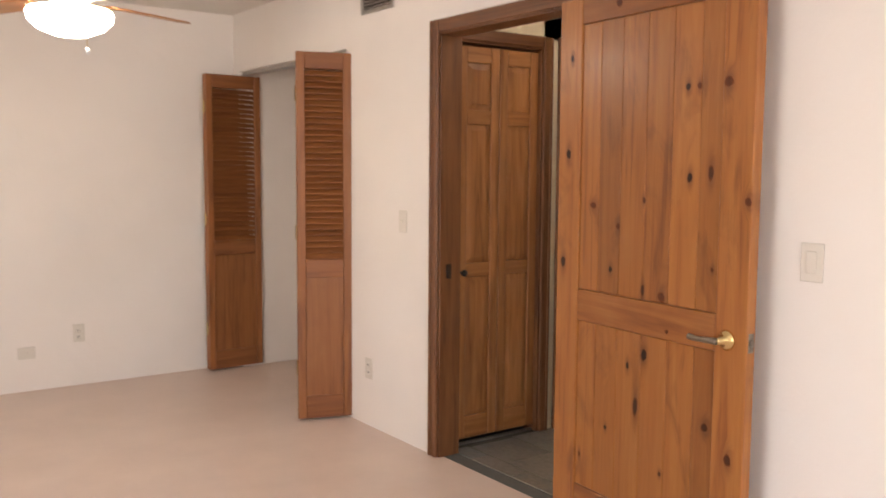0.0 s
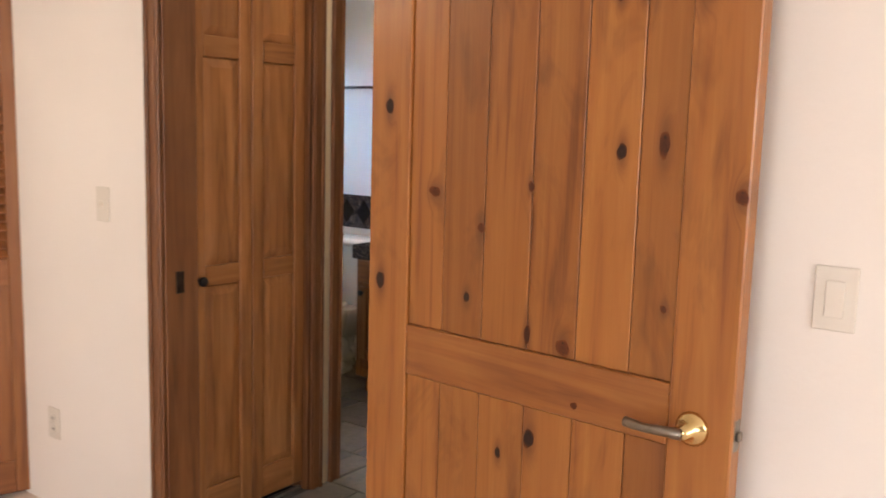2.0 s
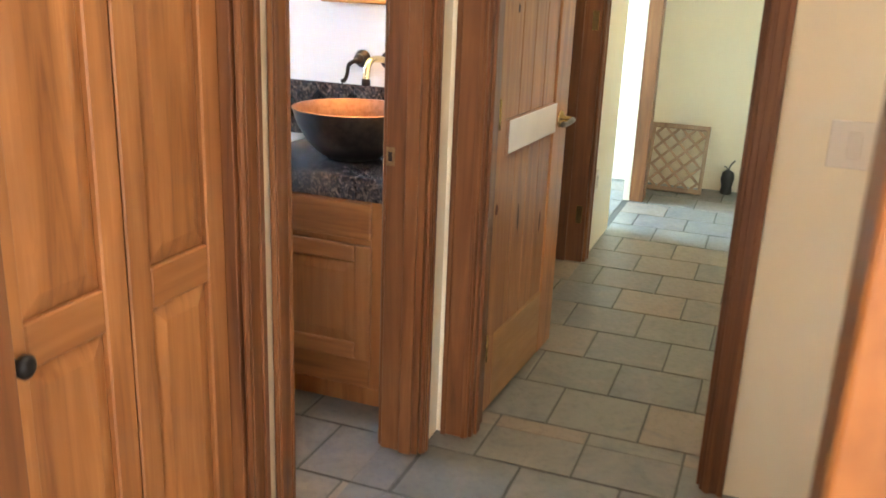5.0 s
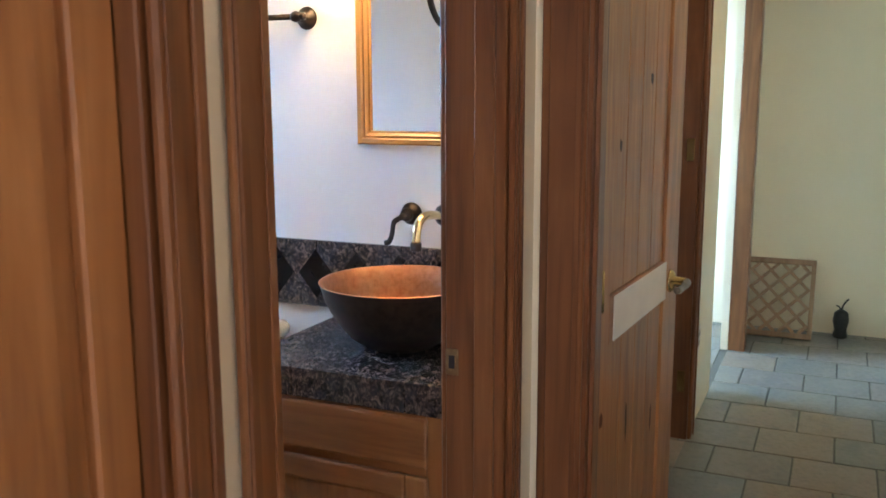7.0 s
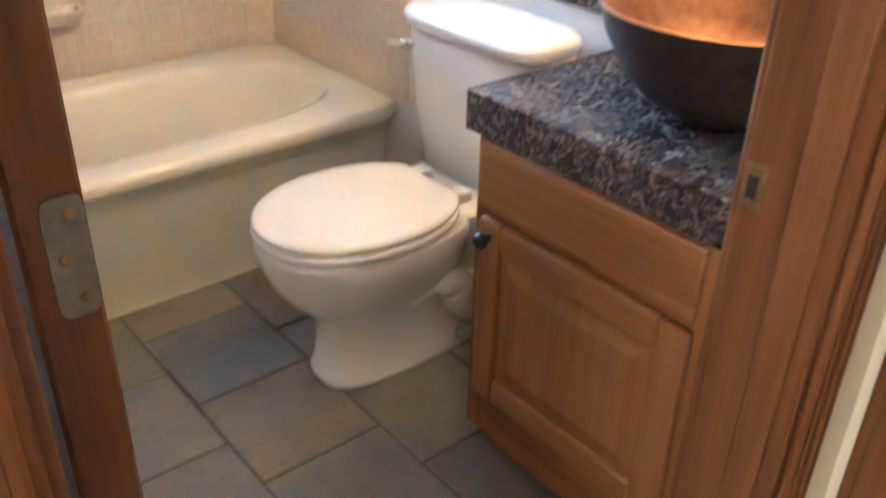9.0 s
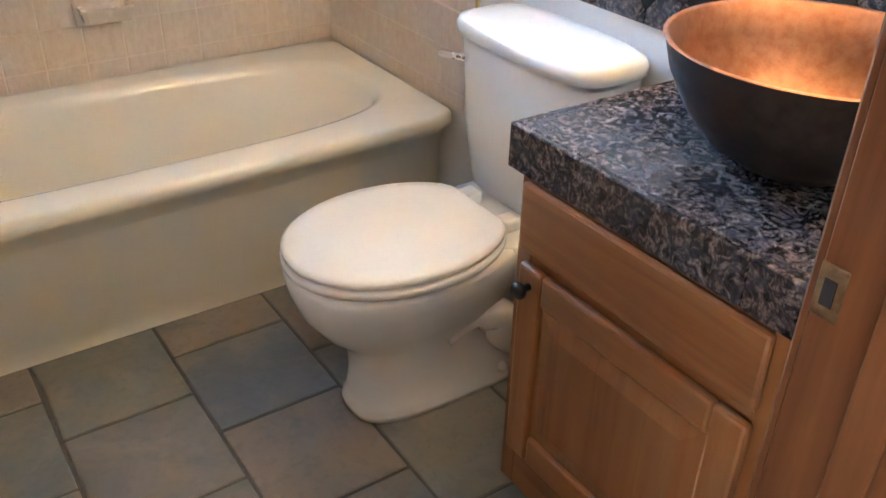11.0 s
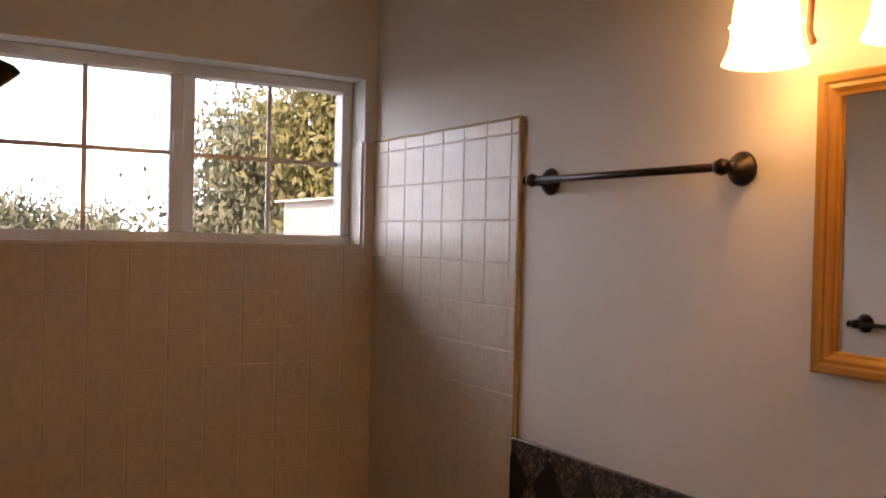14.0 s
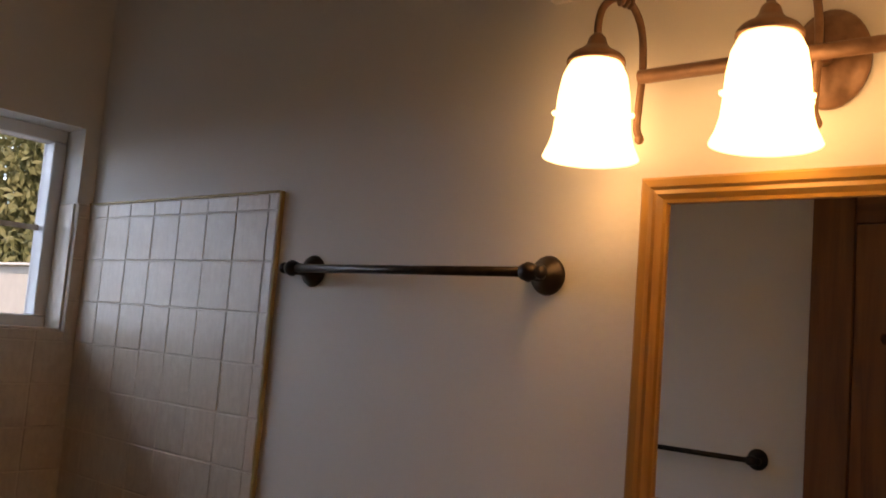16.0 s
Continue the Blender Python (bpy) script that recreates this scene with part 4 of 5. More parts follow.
def toilet():
    t = thing("toilet", "white porcelain two-piece toilet with closed lid", "toilet", pose(4.535, 4.598, 0))
    k = 44
    base = [oval(x, 0, z, rx, ry, p, k, e) for z, x, rx, ry, p, e in (
        (0.0, -0.352, 0.240, 0.104, 3.0, 0.0), (0.014, -0.352, 0.241, 0.105, 3.0, 0.0), (0.034, -0.354, 0.232, 0.098, 3.0, 0.0), (0.05, -0.358, 0.226, 0.092, 2.8, 0.0), (0.10, -0.372, 0.208, 0.088, 2.6, 0.0), (0.15, -0.385, 0.197, 0.090, 2.5, -0.05),
        (0.19, -0.40, 0.205, 0.104, 2.4, -0.08), (0.23, -0.418, 0.232, 0.128, 2.3, -0.10), (0.28, -0.43, 0.254, 0.154, 2.25, -0.10), (0.33, -0.435, 0.266, 0.173, 2.2, -0.10), (0.365, -0.437, 0.269, 0.180, 2.2, -0.10), (0.378, -0.437, 0.264, 0.175, 2.2, -0.10))]
    part("bowl", loft(base), PORCELAIN, t, "", True)
    for side in (-1, 1):
        part("trapway", tube([(-0.40, side * 0.078, 0.17), (-0.33, side * 0.088, 0.205), (-0.26, side * 0.088, 0.185), (-0.245, side * 0.086, 0.13), (-0.20, side * 0.080, 0.095), (-0.13, side * 0.07, 0.11)], [0.026, 0.038, 0.042, 0.040, 0.036]), PORCELAIN, t, "", True)
        part("bolt_cap", lathe([(0.016, 0), (0.014, 0.012), (0.004, 0.02)], 14), PORCELAIN, t, "", True, pose(-0.245, side * 0.092, 0.028))
    part("rear_foot", loft([oval(-0.20, 0, z, rx, ry, 3.5, k) for z, rx, ry in ((0.03, 0.10, 0.088), (0.10, 0.095, 0.078), (0.20, 0.10, 0.078), (0.30, 0.12, 0.105))]), PORCELAIN, t, "", True)
    part("neck", loft([oval(-0.165, 0, z, rx, ry, 4, k) for z, rx, ry in ((0.20, 0.10, 0.085), (0.31, 0.13, 0.13), (0.375, 0.145, 0.150), (0.386, 0.140, 0.146))]), PORCELAIN, t, "", True)
    part("seat", loft([lid_ring(z, -0.47, rx, ry, back) for z, rx, ry, back in ((0.381, 0.230, 0.178, -0.262), (0.386, 0.239, 0.187, -0.256), (0.398, 0.240, 0.188, -0.256), (0.403, 0.235, 0.184, -0.260))]), SEAT_WHITE, t, "white toilet seat", True)
    part("lid", loft([lid_ring(z, -0.47, rx, ry, back) for z, rx, ry, back in ((0.406, 0.230, 0.180, -0.272), (0.409, 0.237, 0.186, -0.266), (0.419, 0.237, 0.186, -0.266), (0.426, 0.228, 0.178, -0.274), (0.429, 0.195, 0.150, -0.30))]), SEAT_WHITE, t, "closed white lid", True)
    for y in (-0.07, 0.07):
        part("seat_hinge", box(-0.262, -0.218, y - 0.022, y + 0.022, 0.386, 0.416, 0.007, seg=2), SEAT_WHITE, t)
    part("tank", loft([oval(-0.108, 0, z, rx, ry, p, k) for z, rx, ry, p in ((0.387, 0.072, 0.155, 4.0), (0.392, 0.080, 0.166, 4.5), (0.54, 0.090, 0.190, 5), (0.715, 0.097, 0.207, 5), (0.728, 0.097, 0.207, 5))]), PORCELAIN, t, "", True)
    part("tank_lid", loft([oval(-0.112, 0, z, rx, ry, p, k) for z, rx, ry, p in ((0.729, 0.100, 0.214, 4.0), (0.733, 0.108, 0.224, 4.0), (0.752, 0.109, 0.226, 3.8), (0.763, 0.104, 0.221, 3.6), (0.769, 0.090, 0.204, 3.4), (0.771, 0.05, 0.15, 3.2))]), PORCELAIN, t, "", True)
    part("flush_lever", tube([(-0.205, 0.15, 0.688), (-0.223, 0.155, 0.690), (-0.228, 0.180, 0.687), (-0.225, 0.217, 0.680)], [0.012, 0.009, 0.008, 0.008], 10), CHROME, t, "chrome flush lever", True)


toilet()


def vanity():
    v = thing("vanity_cabinet", "honey oak bathroom vanity cabinet with raised-panel door", "cabinet", pose(0, 0, 0))
    part("body", box(4.062, 4.535, 3.62, 4.198, 0.10, 0.723), OAK, v)
    part("toe_kick", box(4.12, 4.53, 3.62, 4.19, 0.0, 0.0995), OAK, v)
    part("face_stile", box(4.048, 4.0615, 4.165, 4.199, 0.10, 0.723, 0.002), OAK, v)
    part("face_stile", box(4.048, 4.0615, 3.62, 3.735, 0.10, 0.723, 0.002), OAK, v)
    for z0, z1 in ((0.10, 0.21), (0.575, 0.61), (0.708, 0.723)):
        part("face_rail", box(4.048, 4.0615, 3.7355, 4.1645, z0, z1, 0.002), OAK_Y, v)
    part("false_drawer", box(4.034, 4.0475, 3.728, 4.184, 0.603, 0.7185, 0.006, seg=2), OAK_Y, v)
    d = part("door", box(4.040, 4.0475, 3.775, 4.125, 0.25, 0.53), OAK, v)
    part("stile", box(4.030, 4.047, 3.727, 3.781, 0.200, 0.584, 0.006, seg=2), OAK, d)
    part("stile", box(4.030, 4.047, 4.118, 4.172, 0.200, 0.584, 0.006, seg=2), OAK, d)
    part("rail", box(4.0305, 4.047, 3.7815, 4.1175, 0.200, 0.257, 0.006, seg=2), OAK_Y, d)
    part("rail", box(4.0305, 4.047, 3.7815, 4.1175, 0.528, 0.584, 0.006, seg=2), OAK_Y, d)
    ring = lambda i, x: [(x, 3.7815 + i, 0.2575 + i), (x, 4.1175 - i, 0.2575 + i), (x, 4.1175 - i, 0.5275 - i), (x, 3.7815 + i, 0.5275 - i)]
    part("raised_panel", loft([ring(0.0, 4.0395), ring(0.006, 4.039), ring(0.034, 4.0325), ring(0.036, 4.032)], False), OAK, d)
    part("knob", lathe([(0.006, 0), (0.006, 0.012), (0.014, 0.017), (0.015, 0.024), (0.009, 0.030)], 20), BLACK, d, "small black knob", True, pose(4.030, 4.143, 0.553, 0, -90, 0))


vanity()
counter = thing("vanity_countertop", "dark speckled granite tile countertop", "countertop", pose(0, 0, 0))
part("substrate", box(4.052, 4.538, 3.62, 4.216, 0.7235, 0.7825), GROUT, counter)
YS = (3.62, 3.784, 4.077, 4.229)
for a, b in zip(YS, YS[1:]):
    part("edge_tile", box(4.040, 4.0515, a + 0.0008, b - 0.0008, 0.7235, 0.796, 0.002), GRANITE, counter)
    for x0, x1 in ((4.0525, 4.345), (4.3465, 4.515)):
        part("top_tile", box(x0, x1, a + 0.0008, b - (0.0008 if b < 4.2 else 0.013), 0.783, 0.796, 0.0015), GRANITE, counter)
part("edge_tile", box(4.0525, 4.515, 4.2172, 4.229, 0.7235, 0.796, 0.002), GRANITE, counter)

band = thing("granite_backsplash", "granite backsplash band with black diamond inlays", "backsplash", pose(0, 0, 0), "", "structure")
EDGES_Y = [3.62 + i * 0.137 for i in range(11)]
for a, b in zip(EDGES_Y, EDGES_Y[1:]):
    part("band_tile", box(4.524, 4.5395, a + 0.0006, b - 0.0006, 0.81, 1.003, 0.0015), GRANITE, band)
for i in range(10):
    cy = 4.973 - i * 0.133
    h, w = 0.071, 0.058
    if i == 0:
        pts = [(cy - w, 0), (cy, h), (4.989, h * 0.72), (4.989, -h * 0.72), (cy, -h)]
    else:
        pts = [(cy - w, 0), (cy, h), (cy + w, 0), (cy, -h)]
    part("diamond_tile", loft([[(x, y, 0.9065 + z) for y, z in pts] for x in (4.5245, 4.5225)]), BLACK_TILE, band, "black diamond tile")

sink = thing("vessel_sink", "round hammered copper vessel sink on the granite", "sink", pose(4.292, 3.918, 0.797))
part("outer_shell", lathe([(0.055, 0.0), (0.085, 0.004), (0.125, 0.030), (0.160, 0.072), (0.186, 0.120), (0.198, 0.162), (0.201, 0.165)], 48, True, False), BOWL_DARK, sink, "dark patinated outside", True)
part("inner_shell", lathe([(0.201, 0.1652), (0.198, 0.1675), (0.192, 0.164), (0.180, 0.120), (0.153, 0.074), (0.118, 0.036), (0.06, 0.016), (0.02, 0.014)], 48, False, True), COPPER, sink, "bright copper inside", True)
part("drain", lathe([(0.022, 0), (0.022, 0.003), (0.015, 0.004)], 20), BRONZE, sink, "dark drain", True, pose(0, 0, 0.0145))


def faucet():
    f = thing("wall_faucet", "dark bronze wall-mounted faucet with two lever handles", "faucet", pose(4.54, 3.905, 1.095))
    for y in (0.10, -0.10):
        part("rosette", lathe([(0.030, 0), (0.031, 0.006), (0.024, 0.014), (0.016, 0.02), (0.015, 0.03), (0.02, 0.034), (0.014, 0.044)], 24), BRONZE, f, "", True, pose(-0.001, y, 0, 0, -90, 0))
        part("handle", tube([(-0.030, y, 0), (-0.046, y + 0.010, -0.006), (-0.052, y + 0.030, -0.020), (-0.052, y + 0.036, -0.05), (-0.054, y + 0.044, -0.072), (-0.056, y + 0.056, -0.078)], [0.010, 0.0075, 0.0065, 0.007, 0.008]), BRONZE, f, "", True)
    part("spout_rosette", lathe([(0.030, 0), (0.031, 0.006), (0.022, 0.014), (0.014, 0.02)], 24), BRONZE, f, "", True, pose(-0.001, 0, 0, 0, -90, 0))
    part("spout", tube([(-0.015, 0, 0), (-0.08, 0, 0.01), (-0.14, 0, 0.012), (-0.175, 0, -0.008), (-0.185, 0, -0.05)], 0.0115), BRASS, f, "aged brass spout", True)
    part("aerator", lathe([(0.014, 0), (0.015, -0.02), (0.012, -0.022)], 16), BRONZE, f, "", True, pose(-0.185, 0, -0.047))


faucet()


def framed_mirror():
    y0, y1, z0, z1 = 3.70, 4.156, 1.281, 1.766
    m = thing("wall_mirror", "rectangular mirror in a golden wooden frame", "mirror", pose(0, 0, 0))
    part("mirror_glass", box(4.528, 4.536, y0 + 0.03, y1 - 0.03, z0 + 0.03, z1 - 0.03), MIRROR, m, "silvered mirror glass")

    def member(nm, along_y, a0, a1, b, sign):
        prof = ((0.0, 4.538), (0.0, 4.512), (0.004, 4.508), (0.014, 4.509), (0.018, 4.514), (0.024, 4.513), (0.031, 4.520), (0.036, 4.521), (0.037, 4.527))
        rings = []
        for end, miter in ((a0, 1), (a1, -1)):
            rings.append([(x, end + miter * q, b + sign * q) if along_y else (x, b + sign * q, end + miter * q) for q, x in prof])
        part(nm, loft(rings), HONEY_Y if along_y else HONEY, m)
    member("frame_rail", True, y0, y1, z1, -1)
    member("frame_rail", True, y0, y1, z0, 1)
    member("frame_stile", False, z0, z1, y1, -1)
    member("frame_stile", False, z0, z1, y0, 1)


framed_mirror()


def vanity_light():
    v = thing("vanity_light", "bronze three-arm vanity light with lit bell shades", "wall lamp", pose(4.54, 3.908, 1.911))
    part("back_plate", loft([[(x, 0.052 * s * math.cos(a), 0.067 * s * math.sin(a) + 0.004) for a in np.linspace(0, 2 * math.pi, 40, False)] for x, s in ((-0.001, 1), (-0.007, 1), (-0.010, 0.95), (-0.013, 0.86), (-0.017, 0.82), (-0.021, 0.55), (-0.022, 0.2))]), LAMP_BRONZE, v, "", True)
    part("bar", tube([(-0.05, -0.25, 0), (-0.05, 0.25, 0)], 0.0105, 16), LAMP_BRONZE, v, "", True)
    part("bar_mount", tube([(-0.018, 0, 0), (-0.05, 0, 0)], 0.010, 14), LAMP_BRONZE, v, "", True)
    for y in (0.288, 0.041, -0.206):
        c = -0.11
        arm = part("arm", tube([(c, y, 0.045), (c, y, 0.070), (c + 0.005, y - 0.004, 0.094), (c + 0.022, y - 0.014, 0.111), (c + 0.043, y - 0.026, 0.107), (c + 0.060, y - 0.036, 0.075), (c + 0.066, y - 0.039, 0.02), (c + 0.063, y - 0.038, -0.04), (c + 0.062, y - 0.037, -0.074), (c + 0.066, y - 0.040, -0.088)], 0.0055), LAMP_BRONZE, v, "", True)
        part("finial", lathe([(0.002, -0.007), (0.0055, -0.005), (0.007, 0), (0.0055, 0.005), (0.002, 0.007)], 14), LAMP_BRONZE, arm, "", True, pose(c + 0.066, y - 0.040, -0.091))
        coil = [(c + 0.024 + 0.020 * q + 0.009 * math.cos(q * 18.8) * 0.3, y - 0.015 - 0.012 * q + 0.0075 * math.cos(q * 18.8), 0.111 - 0.003 * q + 0.0075 * math.sin(q * 18.8)) for q in np.linspace(0, 1, 16)]
        part("wire_wrap", tube(coil, 0.003, 8), LAMP_BRONZE, arm, "", True)
        part("cap", lathe([(0.0065, 0.052), (0.012, 0.046), (0.015, 0.036), (0.020, 0.030), (0.035, 0.021), (0.041, 0.014), (0.042, 0.008), (0.037, 0.008)], 28), LAMP_BRONZE, arm, "", True, pose(c, y, 0))
        sh = part("shade", lathe([(0.032, 0.012), (0.038, 0.005), (0.046, -0.012), (0.051, -0.040), (0.053, -0.070), (0.056, -0.098), (0.061, -0.114), (0.068, -0.130), (0.066, -0.1305), (0.059, -0.113), (0.054, -0.097), (0.051, -0.07), (0.049, -0.04), (0.044, -0.012), (0.030, 0.008)], 36, False, False), SHADE, arm, "lit frosted bell glass", True, pose(c, y, 0))
        for i in range(12):
            a = 2 * math.pi * i / 12
            part("glass_bead", lathe([(0.001, -0.004), (0.0038, -0.002), (0.0038, 0.002), (0.001, 0.004)], 8), SHADE, sh, "", True, pose(0.0545 * math.cos(a), 0.0545 * math.sin(a), -0.066 - 0.016 * (i % 2)))


vanity_light()


def towel_bar(name, label, m, length):
    """Bar along local x on a wall whose face looks along -y."""
    t = thing(name, label, "towel bar", m)
    for x in (-length / 2, length / 2):
        part("rosette", lathe([(0.030, 0), (0.032, 0.004), (0.029, 0.010), (0.022, 0.014), (0.019, 0.02), (0.012, 0.026), (0.011, 0.05)], 28), BRONZE, t, "", True, pose(x, 0, 0, 90, 0, 0))
        part("post_ball", lathe([(0.004, -0.016), (0.012, -0.012), (0.016, 0), (0.012, 0.012), (0.004, 0.016)], 20), BRONZE, t, "", True, pose(x, -0.058, 0, 0, 90, 0))
        part("end_knob", lathe([(0.009, 0), (0.006, 0.012), (0.011, 0.02), (0.011, 0.026), (0.004, 0.031)], 18), BRONZE, t, "", True, pose(x, -0.058, 0, 0, 90 if x > 0 else -90, 0))
    part("rail", tube([(-length / 2, -0.058, 0), (length / 2, -0.058, 0)], 0.008, 14), BRONZE, t, "", True)


towel_bar("towel_bar", "dark bronze towel bar on the plastered wall", pose(4.54, 4.598, 1.624, 0, 0, -90), 0.55)
towel_bar("towel_bar", "dark bronze towel bar seen in the mirror", pose(3.02, 4.78, 1.23, 0, 0, 90), 0.51)
ring = thing("towel_ring", "black metal towel ring beside the vanity", "towel ring", pose(4.07, 3.615, 1.718))
part("rosette", lathe([(0.028, 0), (0.03, 0.004), (0.022, 0.012), (0.012, 0.02), (0.011, 0.079)], 24), BRONZE, ring, "", True, pose(0, 0.0005, 0, -90, 0, 0))
part("hoop", loft([[((0.085 + 0.0065 * math.cos(b)) * math.cos(a), 0.080 + 0.0065 * math.sin(b), -0.085 + (0.085 + 0.0065 * math.cos(b)) * math.sin(a)) for b in np.linspace(0, 2 * math.pi, 10, False)] for a in np.linspace(0, 2 * math.pi, 41)], False, False), BLACK, ring, "", True)

shower = thing("shower_head", "dark bronze shower head on a bent arm", "shower head", pose(3.02, 5.40, 1.93))
part("flange", lathe([(0.03, 0), (0.028, 0.006), (0.012, 0.012)], 20), BRONZE, shower, "", True, pose(0.011, 0, 0, 0, 90, 0))
part("arm", tube([(0.01, 0, 0), (0.18, 0, 0.0), (0.30, 0, -0.02), (0.37, 0, -0.07)], 0.009), BRONZE, shower, "", True)
part("head", lathe([(0.010, 0.05), (0.014, 0.035), (0.018, 0.02), (0.034, -0.01), (0.036, -0.028), (0.033, -0.032), (0.004, -0.030)], 24), BRONZE, shower, "", True, pose(0.40, 0, -0.10, 0, -40, 0))

soap = thing("soap_dish", "beige ceramic soap dish set in the tiles", "soap dish", pose(3.84, 5.752, 0.645))
part("back_plate", box(-0.076, 0.076, -0.012, 0.006, -0.08, 0.08, 0.008, seg=3), SOAP, soap)
part("tray", loft([rect_ring(-0.06, 0.06, -0.055, -0.01, -0.062, 32), rect_ring(-0.068, 0.068, -0.075, -0.01, -0.03, 32), rect_ring(-0.068, 0.068, -0.076, -0.01, -0.022, 32),
                   rect_ring(-0.058, 0.058, -0.066, -0.014, -0.022, 32), rect_ring(-0.05, 0.05, -0.05, -0.016, -0.045, 32)]), SOAP, soap)
part("top_lip", box(-0.066, 0.066, -0.034, -0.0125, 0.035, 0.056, 0.007, seg=3), SOAP, soap)

brush = thing("toilet_brush_holder", "small blue plastic can behind the toilet", "container", pose(4.40, 4.255, 0))
part("can", lathe([(0.035, 0), (0.04, 0.004), (0.042, 0.16), (0.038, 0.165)], 20), material("blue_plastic", 0.4, 0, (0.05, 0.16, 0.42))[0], brush, "", True)

# ---- outside the window ----
structure("ground", box(-400, 400, 6.0, 900, -0.5, -0.35), GRASS, "dry brown ground outside reaching the horizon", "ground")
backdrop = structure("backdrop", box(-160, 160, 80, 80.5, -2, 60), glowing("bright_hazy_sky", (0.30, 0.58, 1.0), 11.0), "pale bright hazy sky far behind the trees", "sky")
shed = thing("shed", "pale siding shed with a low white roof", "shed", pose(8.3, 13.5, -0.35))
part("wall", box(0, 3.0, 0, 2.6, 0, 2.33, 0.01), SHED, shed)
part("roof", loft([[(-0.1, y, 2.33), (3.15, y, 2.33), (3.15, y, 2.36), (1.5, y, 2.44), (-0.1, y, 2.36)] for y in (-0.12, 2.75)]), WHITE, shed, "low white roof")


def tree(label, x, y, h, spread, seed, leaf):
    rng = random.Random(seed)
    t = thing("tree", label, "tree", pose(x, y, -0.35), "trees behind the house")
    bm = tube([(0, 0, 0), (0.1, 0.05, h * 0.3), (-0.05, 0.1, h * 0.65), (0.05, 0, h * 0.95)], [0.22, 0.18, 0.12, 0.05], 9)
    tips = []
    for i in range(16):
        a, z = rng.uniform(0, 6.28), h * rng.uniform(0.22, 0.85)
        r = spread * rng.uniform(0.5, 1.0) * (1.1 - abs(z / h - 0.45))
        tip = (r * math.cos(a), r * math.sin(a), z + rng.uniform(0.1, 0.6))
        join(bm, tube([(0, 0, z), (tip[0] * 0.5, tip[1] * 0.5, z + 0.1), tip], [0.06, 0.04, 0.015], 6))
        tips.append(tip)
    part("trunk", bm, BARK, t)
    verts, faces = [], []
    for i in range(24000):
        c = Vector(rng.choice(tips)) * rng.uniform(0.55, 1.08)
        c = Vector((c.x, c.y, rng.choice(tips)[2] * 0.15 + c.z * 0.85))
        c += Vector((rng.gauss(0, 0.38), rng.gauss(0, 0.38), rng.gauss(0, 0.34)))
        s = rng.uniform(0.045, 0.12)
        q = Euler((rng.uniform(0, 6), rng.uniform(0, 6), rng.uniform(0, 6))).to_matrix()
        b = len(verts)
        verts += [c + q @ Vector(p) for p in ((-s, 0, 0), (0, -s * 0.45, 0.01), (s, 0, 0), (0, s * 0.45, 0.01))]
        faces.append((b, b + 1, b + 2, b + 3))
    me = bpy.data.meshes.new("crown")
    me.from_pydata(verts, [], faces)
    me.materials.append(leaf)
    c = new("crown", me)
    c.parent = t


tree("tall yellow-green tree with an uneven crown", 10.3, 17.0, 7.0, 2.1, 3, LEAF_SUNNY)
tree("grey-green tree with an uneven crown", 9.0, 19.0, 4.2, 1.6, 5, LEAF)
tree("low grey-green tree behind the house", 5.6, 24.0, 1.9, 2.6, 8, LEAF)
tree("low grey-green tree behind the house", 3.6, 26.0, 1.8, 3.0, 11, LEAF)

# ---- tiles, piece by piece ----
def floor_tiles():
    px, py = 0.2868, 0.298
    w, d = px - 0.008, py - 0.008
    full = mesh_of("floor_tile", box(-w / 2, w / 2, -d / 2, d / 2, -0.0055, 0.0, 0.0022), SLATE)
    rooms = ((2.425, 4.17, 2.20, 3.50), (3.150, 3.905, 3.50, 3.615), (3.02, 4.54, 3.615, 5.118), (4.17, 8.05, 2.50, 3.46), (6.1, 8.05, 3.50, 5.45), (5.2, 6.0, 3.46, 4.6))
    r = random.Random(4)
    for i in range(-7, 17):
        x0 = 3.678 + i * px
        shift = 4.384 if i % 2 == 0 else 4.384 + py / 2
        for j in range(-8, 6):
            y0 = shift + j * py
            lo_x, hi_x, lo_y, hi_y = x0 + 0.004, x0 + px - 0.004, y0 + 0.004, y0 + py - 0.004
            for k, (a, b, c, e) in enumerate(rooms):
                p, q, s, u = max(lo_x, a), min(hi_x, b), max(lo_y, c), min(hi_y, e)
                if q - p < 0.01 or u - s < 0.01:
                    continue
                if (q - p, u - s) == (hi_x - lo_x, hi_y - lo_y):
                    me = full
                else:
                    me = mesh_of("floor_tile", box(-(q - p) / 2, (q - p) / 2, -(u - s) / 2, (u - s) / 2, -0.0055, 0.0, 0.0018), SLATE)
                ob = new("floor_tile", me)
                ob.parent = floor_tiled
                ob.location = ((p + q) / 2, (s + u) / 2, r.uniform(-0.0008, 0.0004))


floor_tiles()


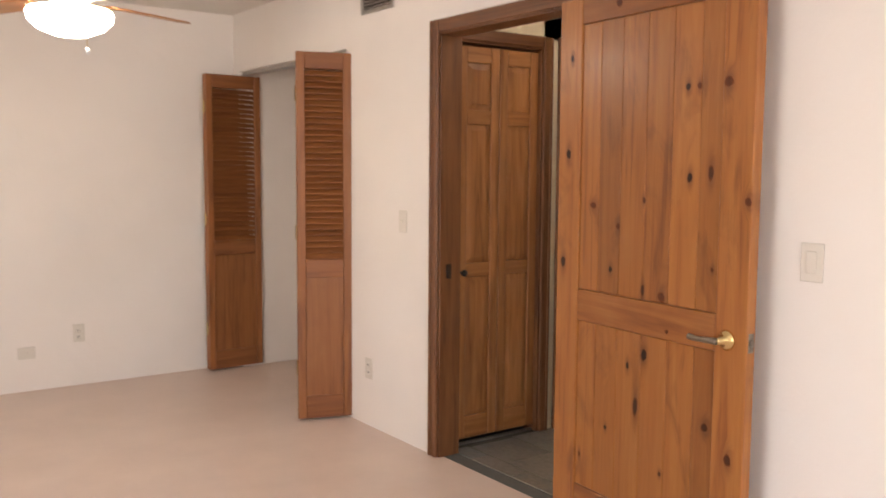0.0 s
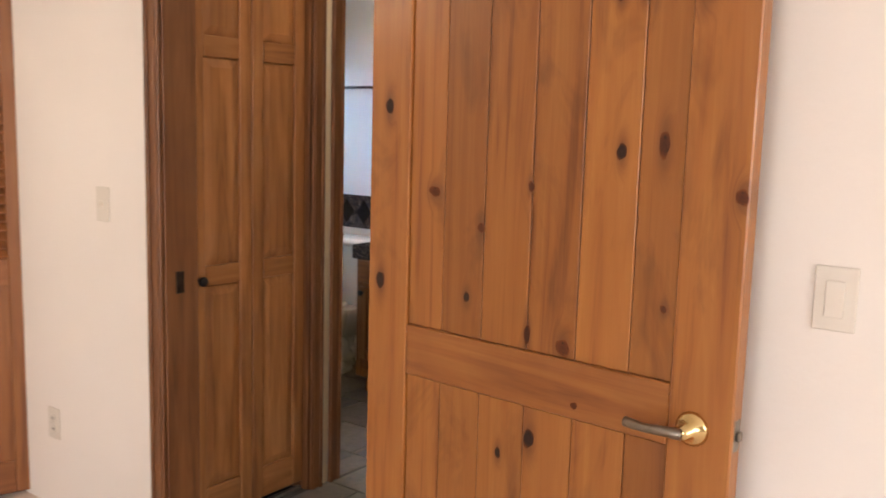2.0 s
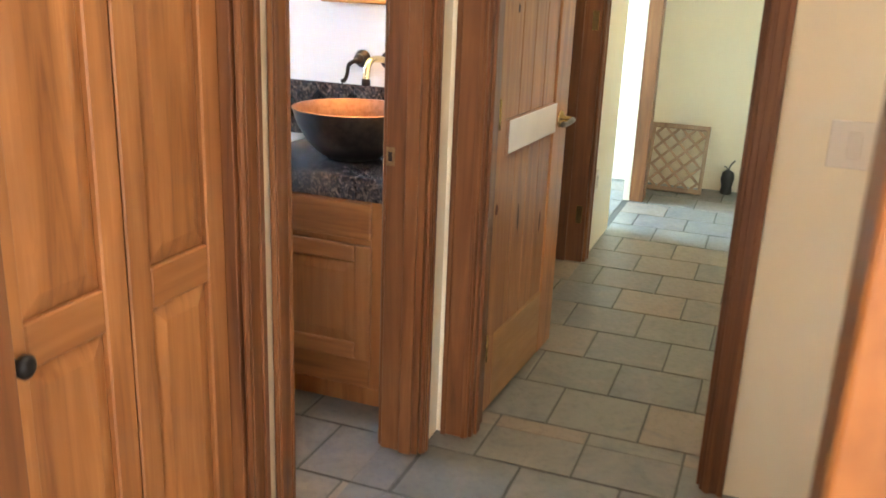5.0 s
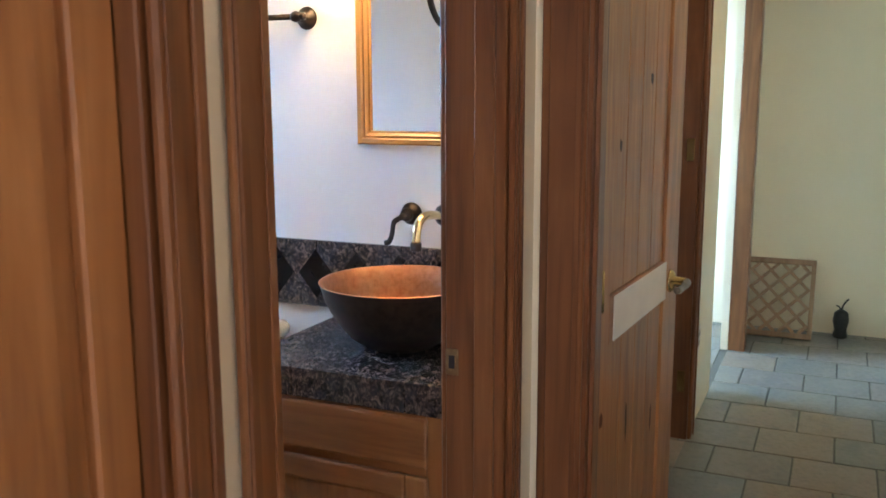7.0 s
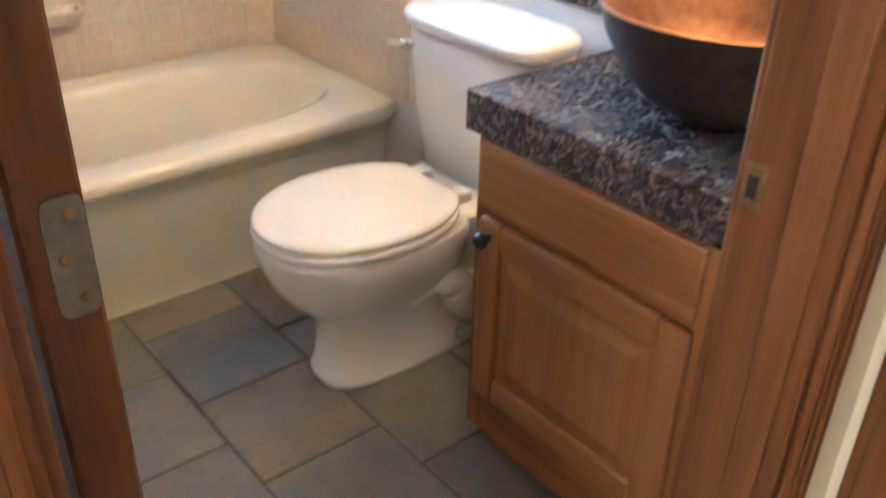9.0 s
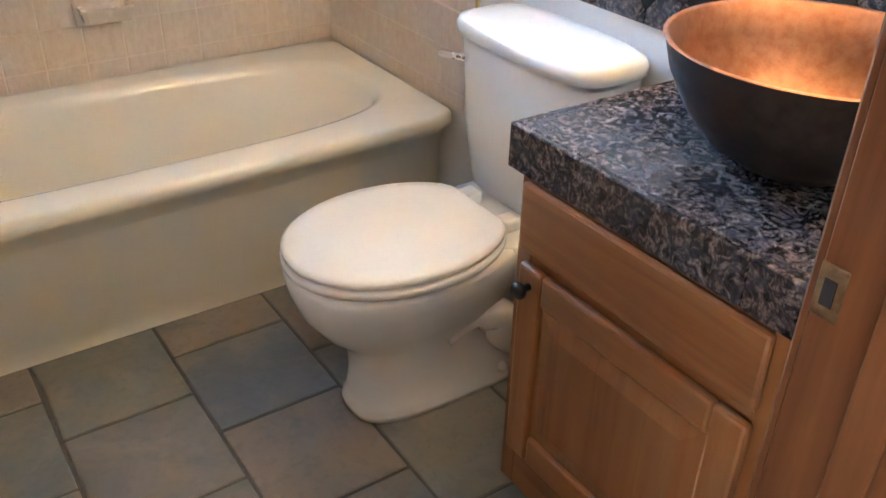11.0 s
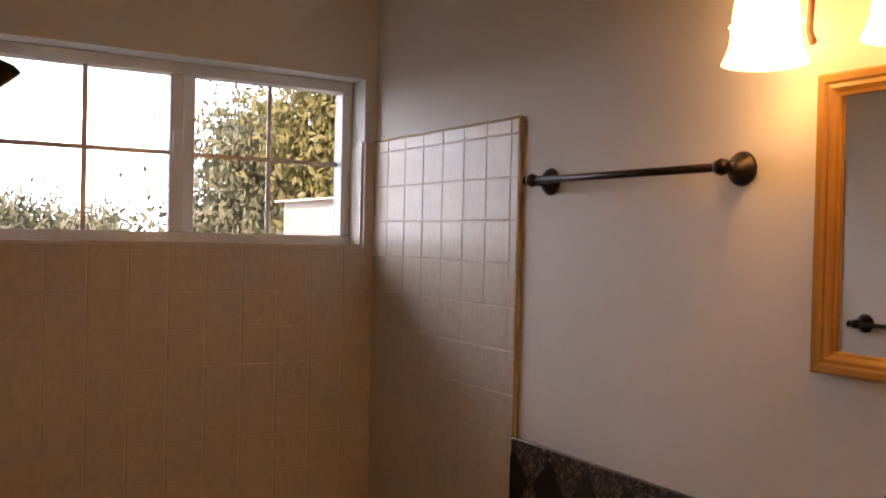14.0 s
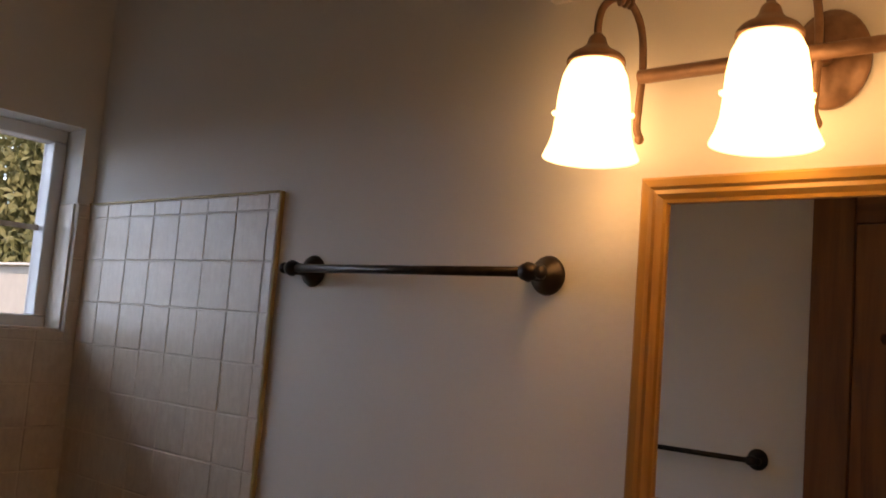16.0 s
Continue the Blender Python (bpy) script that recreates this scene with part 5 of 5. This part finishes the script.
def tile_wall(name, axis, plane, sign, a0, a1, z0, z1, holes, label):
    """Glazed tiles on a thin bed; the tile faces look along sign times the axis."""
    pitch = 0.1075
    bed = structure(name, wall_grid(axis, plane - sign * 0.0005, plane + sign * 0.0088, a0, a1, z0, z1, holes), TILE_GROUT, label, "wall tiles")
    cache, r = {}, random.Random(9)
    zs = [z1 - 0.036 - i * pitch for i in range(14)]
    rows = [(z1 - 0.036, z1)] + [(z - pitch, z) for z in zs]
    n = int((a1 - a0) / pitch) + 1
    for zb, zt in rows:
        for i in range(n + 1):
            if axis == "x":
                p, q = (a0, a0 + 0.03) if i == 0 else (a0 + 0.03 + (i - 1) * pitch, a0 + 0.03 + i * pitch)
            else:
                p, q = a1 - (i + 1) * pitch, a1 - i * pitch
            p, q, s, u = max(p, a0) + 0.0012, min(q, a1) - 0.0012, max(zb, z0) + 0.0012, zt - 0.0012
            pieces = [(p, q, s, u)]
            for h in holes:
                cut = []
                for p, q, s, u in pieces:
                    if q <= h[0] or p >= h[1] or u <= h[2] or s >= h[3]:
                        cut.append((p, q, s, u))
                        continue
                    if p < h[0]:
                        cut.append((p, h[0], s, u))
                    if q > h[1]:
                        cut.append((h[1], q, s, u))
                    if s < h[2]:
                        cut.append((max(p, h[0]), min(q, h[1]), s, h[2]))
                pieces = cut
            for p, q, s, u in pieces:
                if q - p < 0.008 or u - s < 0.008:
                    continue
                w, d = round(q - p, 4), round(u - s, 4)
                if (w, d) not in cache:
                    b = box(0.0, 0.0045, -w / 2, w / 2, -d / 2, d / 2, 0.0018) if axis == "x" else box(-w / 2, w / 2, 0.0, 0.0045, -d / 2, d / 2, 0.0018)
                    cache[(w, d)] = mesh_of("wall_tile", b, WALL_TILE)
                ob = new("wall_tile", cache[(w, d)])
                ob.parent = bed
                off = plane + sign * 0.0056 - (0.0045 if sign < 0 else 0) + r.uniform(-0.0004, 0.0004)
                ob.location = (off, (p + q) / 2, (s + u) / 2) if axis == "x" else ((p + q) / 2, off, (s + u) / 2)


tile_wall("wall_tiles_east", "x", 4.5395, -1, 4.992, 5.764, 0.41, 1.785, (), "glazed beige tiles at the tub end")
tile_wall("wall_tiles_north", "y", 5.7695, -1, 3.031, 4.533, 0.41, 1.785, ((3.41, 4.497, 1.452, 1.985),), "glazed beige tiles along the tub")
tile_wall("wall_tiles_west", "x", 3.0205, 1, 5.13, 5.764, 0.41, 1.785, (), "glazed beige tiles at the shower end")
edge = thing("tile_edge_trim", "yellowed trim strip along the tile edge", "trim", None, "", "structure")
part("upright_strip", box(4.5275, 4.5395, 4.984, 4.9915, 0.41, 1.79, 0.002), TRIM_STRIP, edge)
part("top_strip", box(4.5275, 4.5395, 4.9925, 5.764, 1.7855, 1.791, 0.001), TRIM_STRIP, edge)
part("reveal_tile", box(4.4905, 4.4968, 5.775, 5.855, 1.453, 1.785, 0.001), WALL_TILE, edge, "beige tile in the window reveal")
part("sill_tile", box(3.412, 4.490, 5.772, 5.858, 1.4522, 1.4585, 0.001), WALL_TILE, edge, "beige tiled window sill")
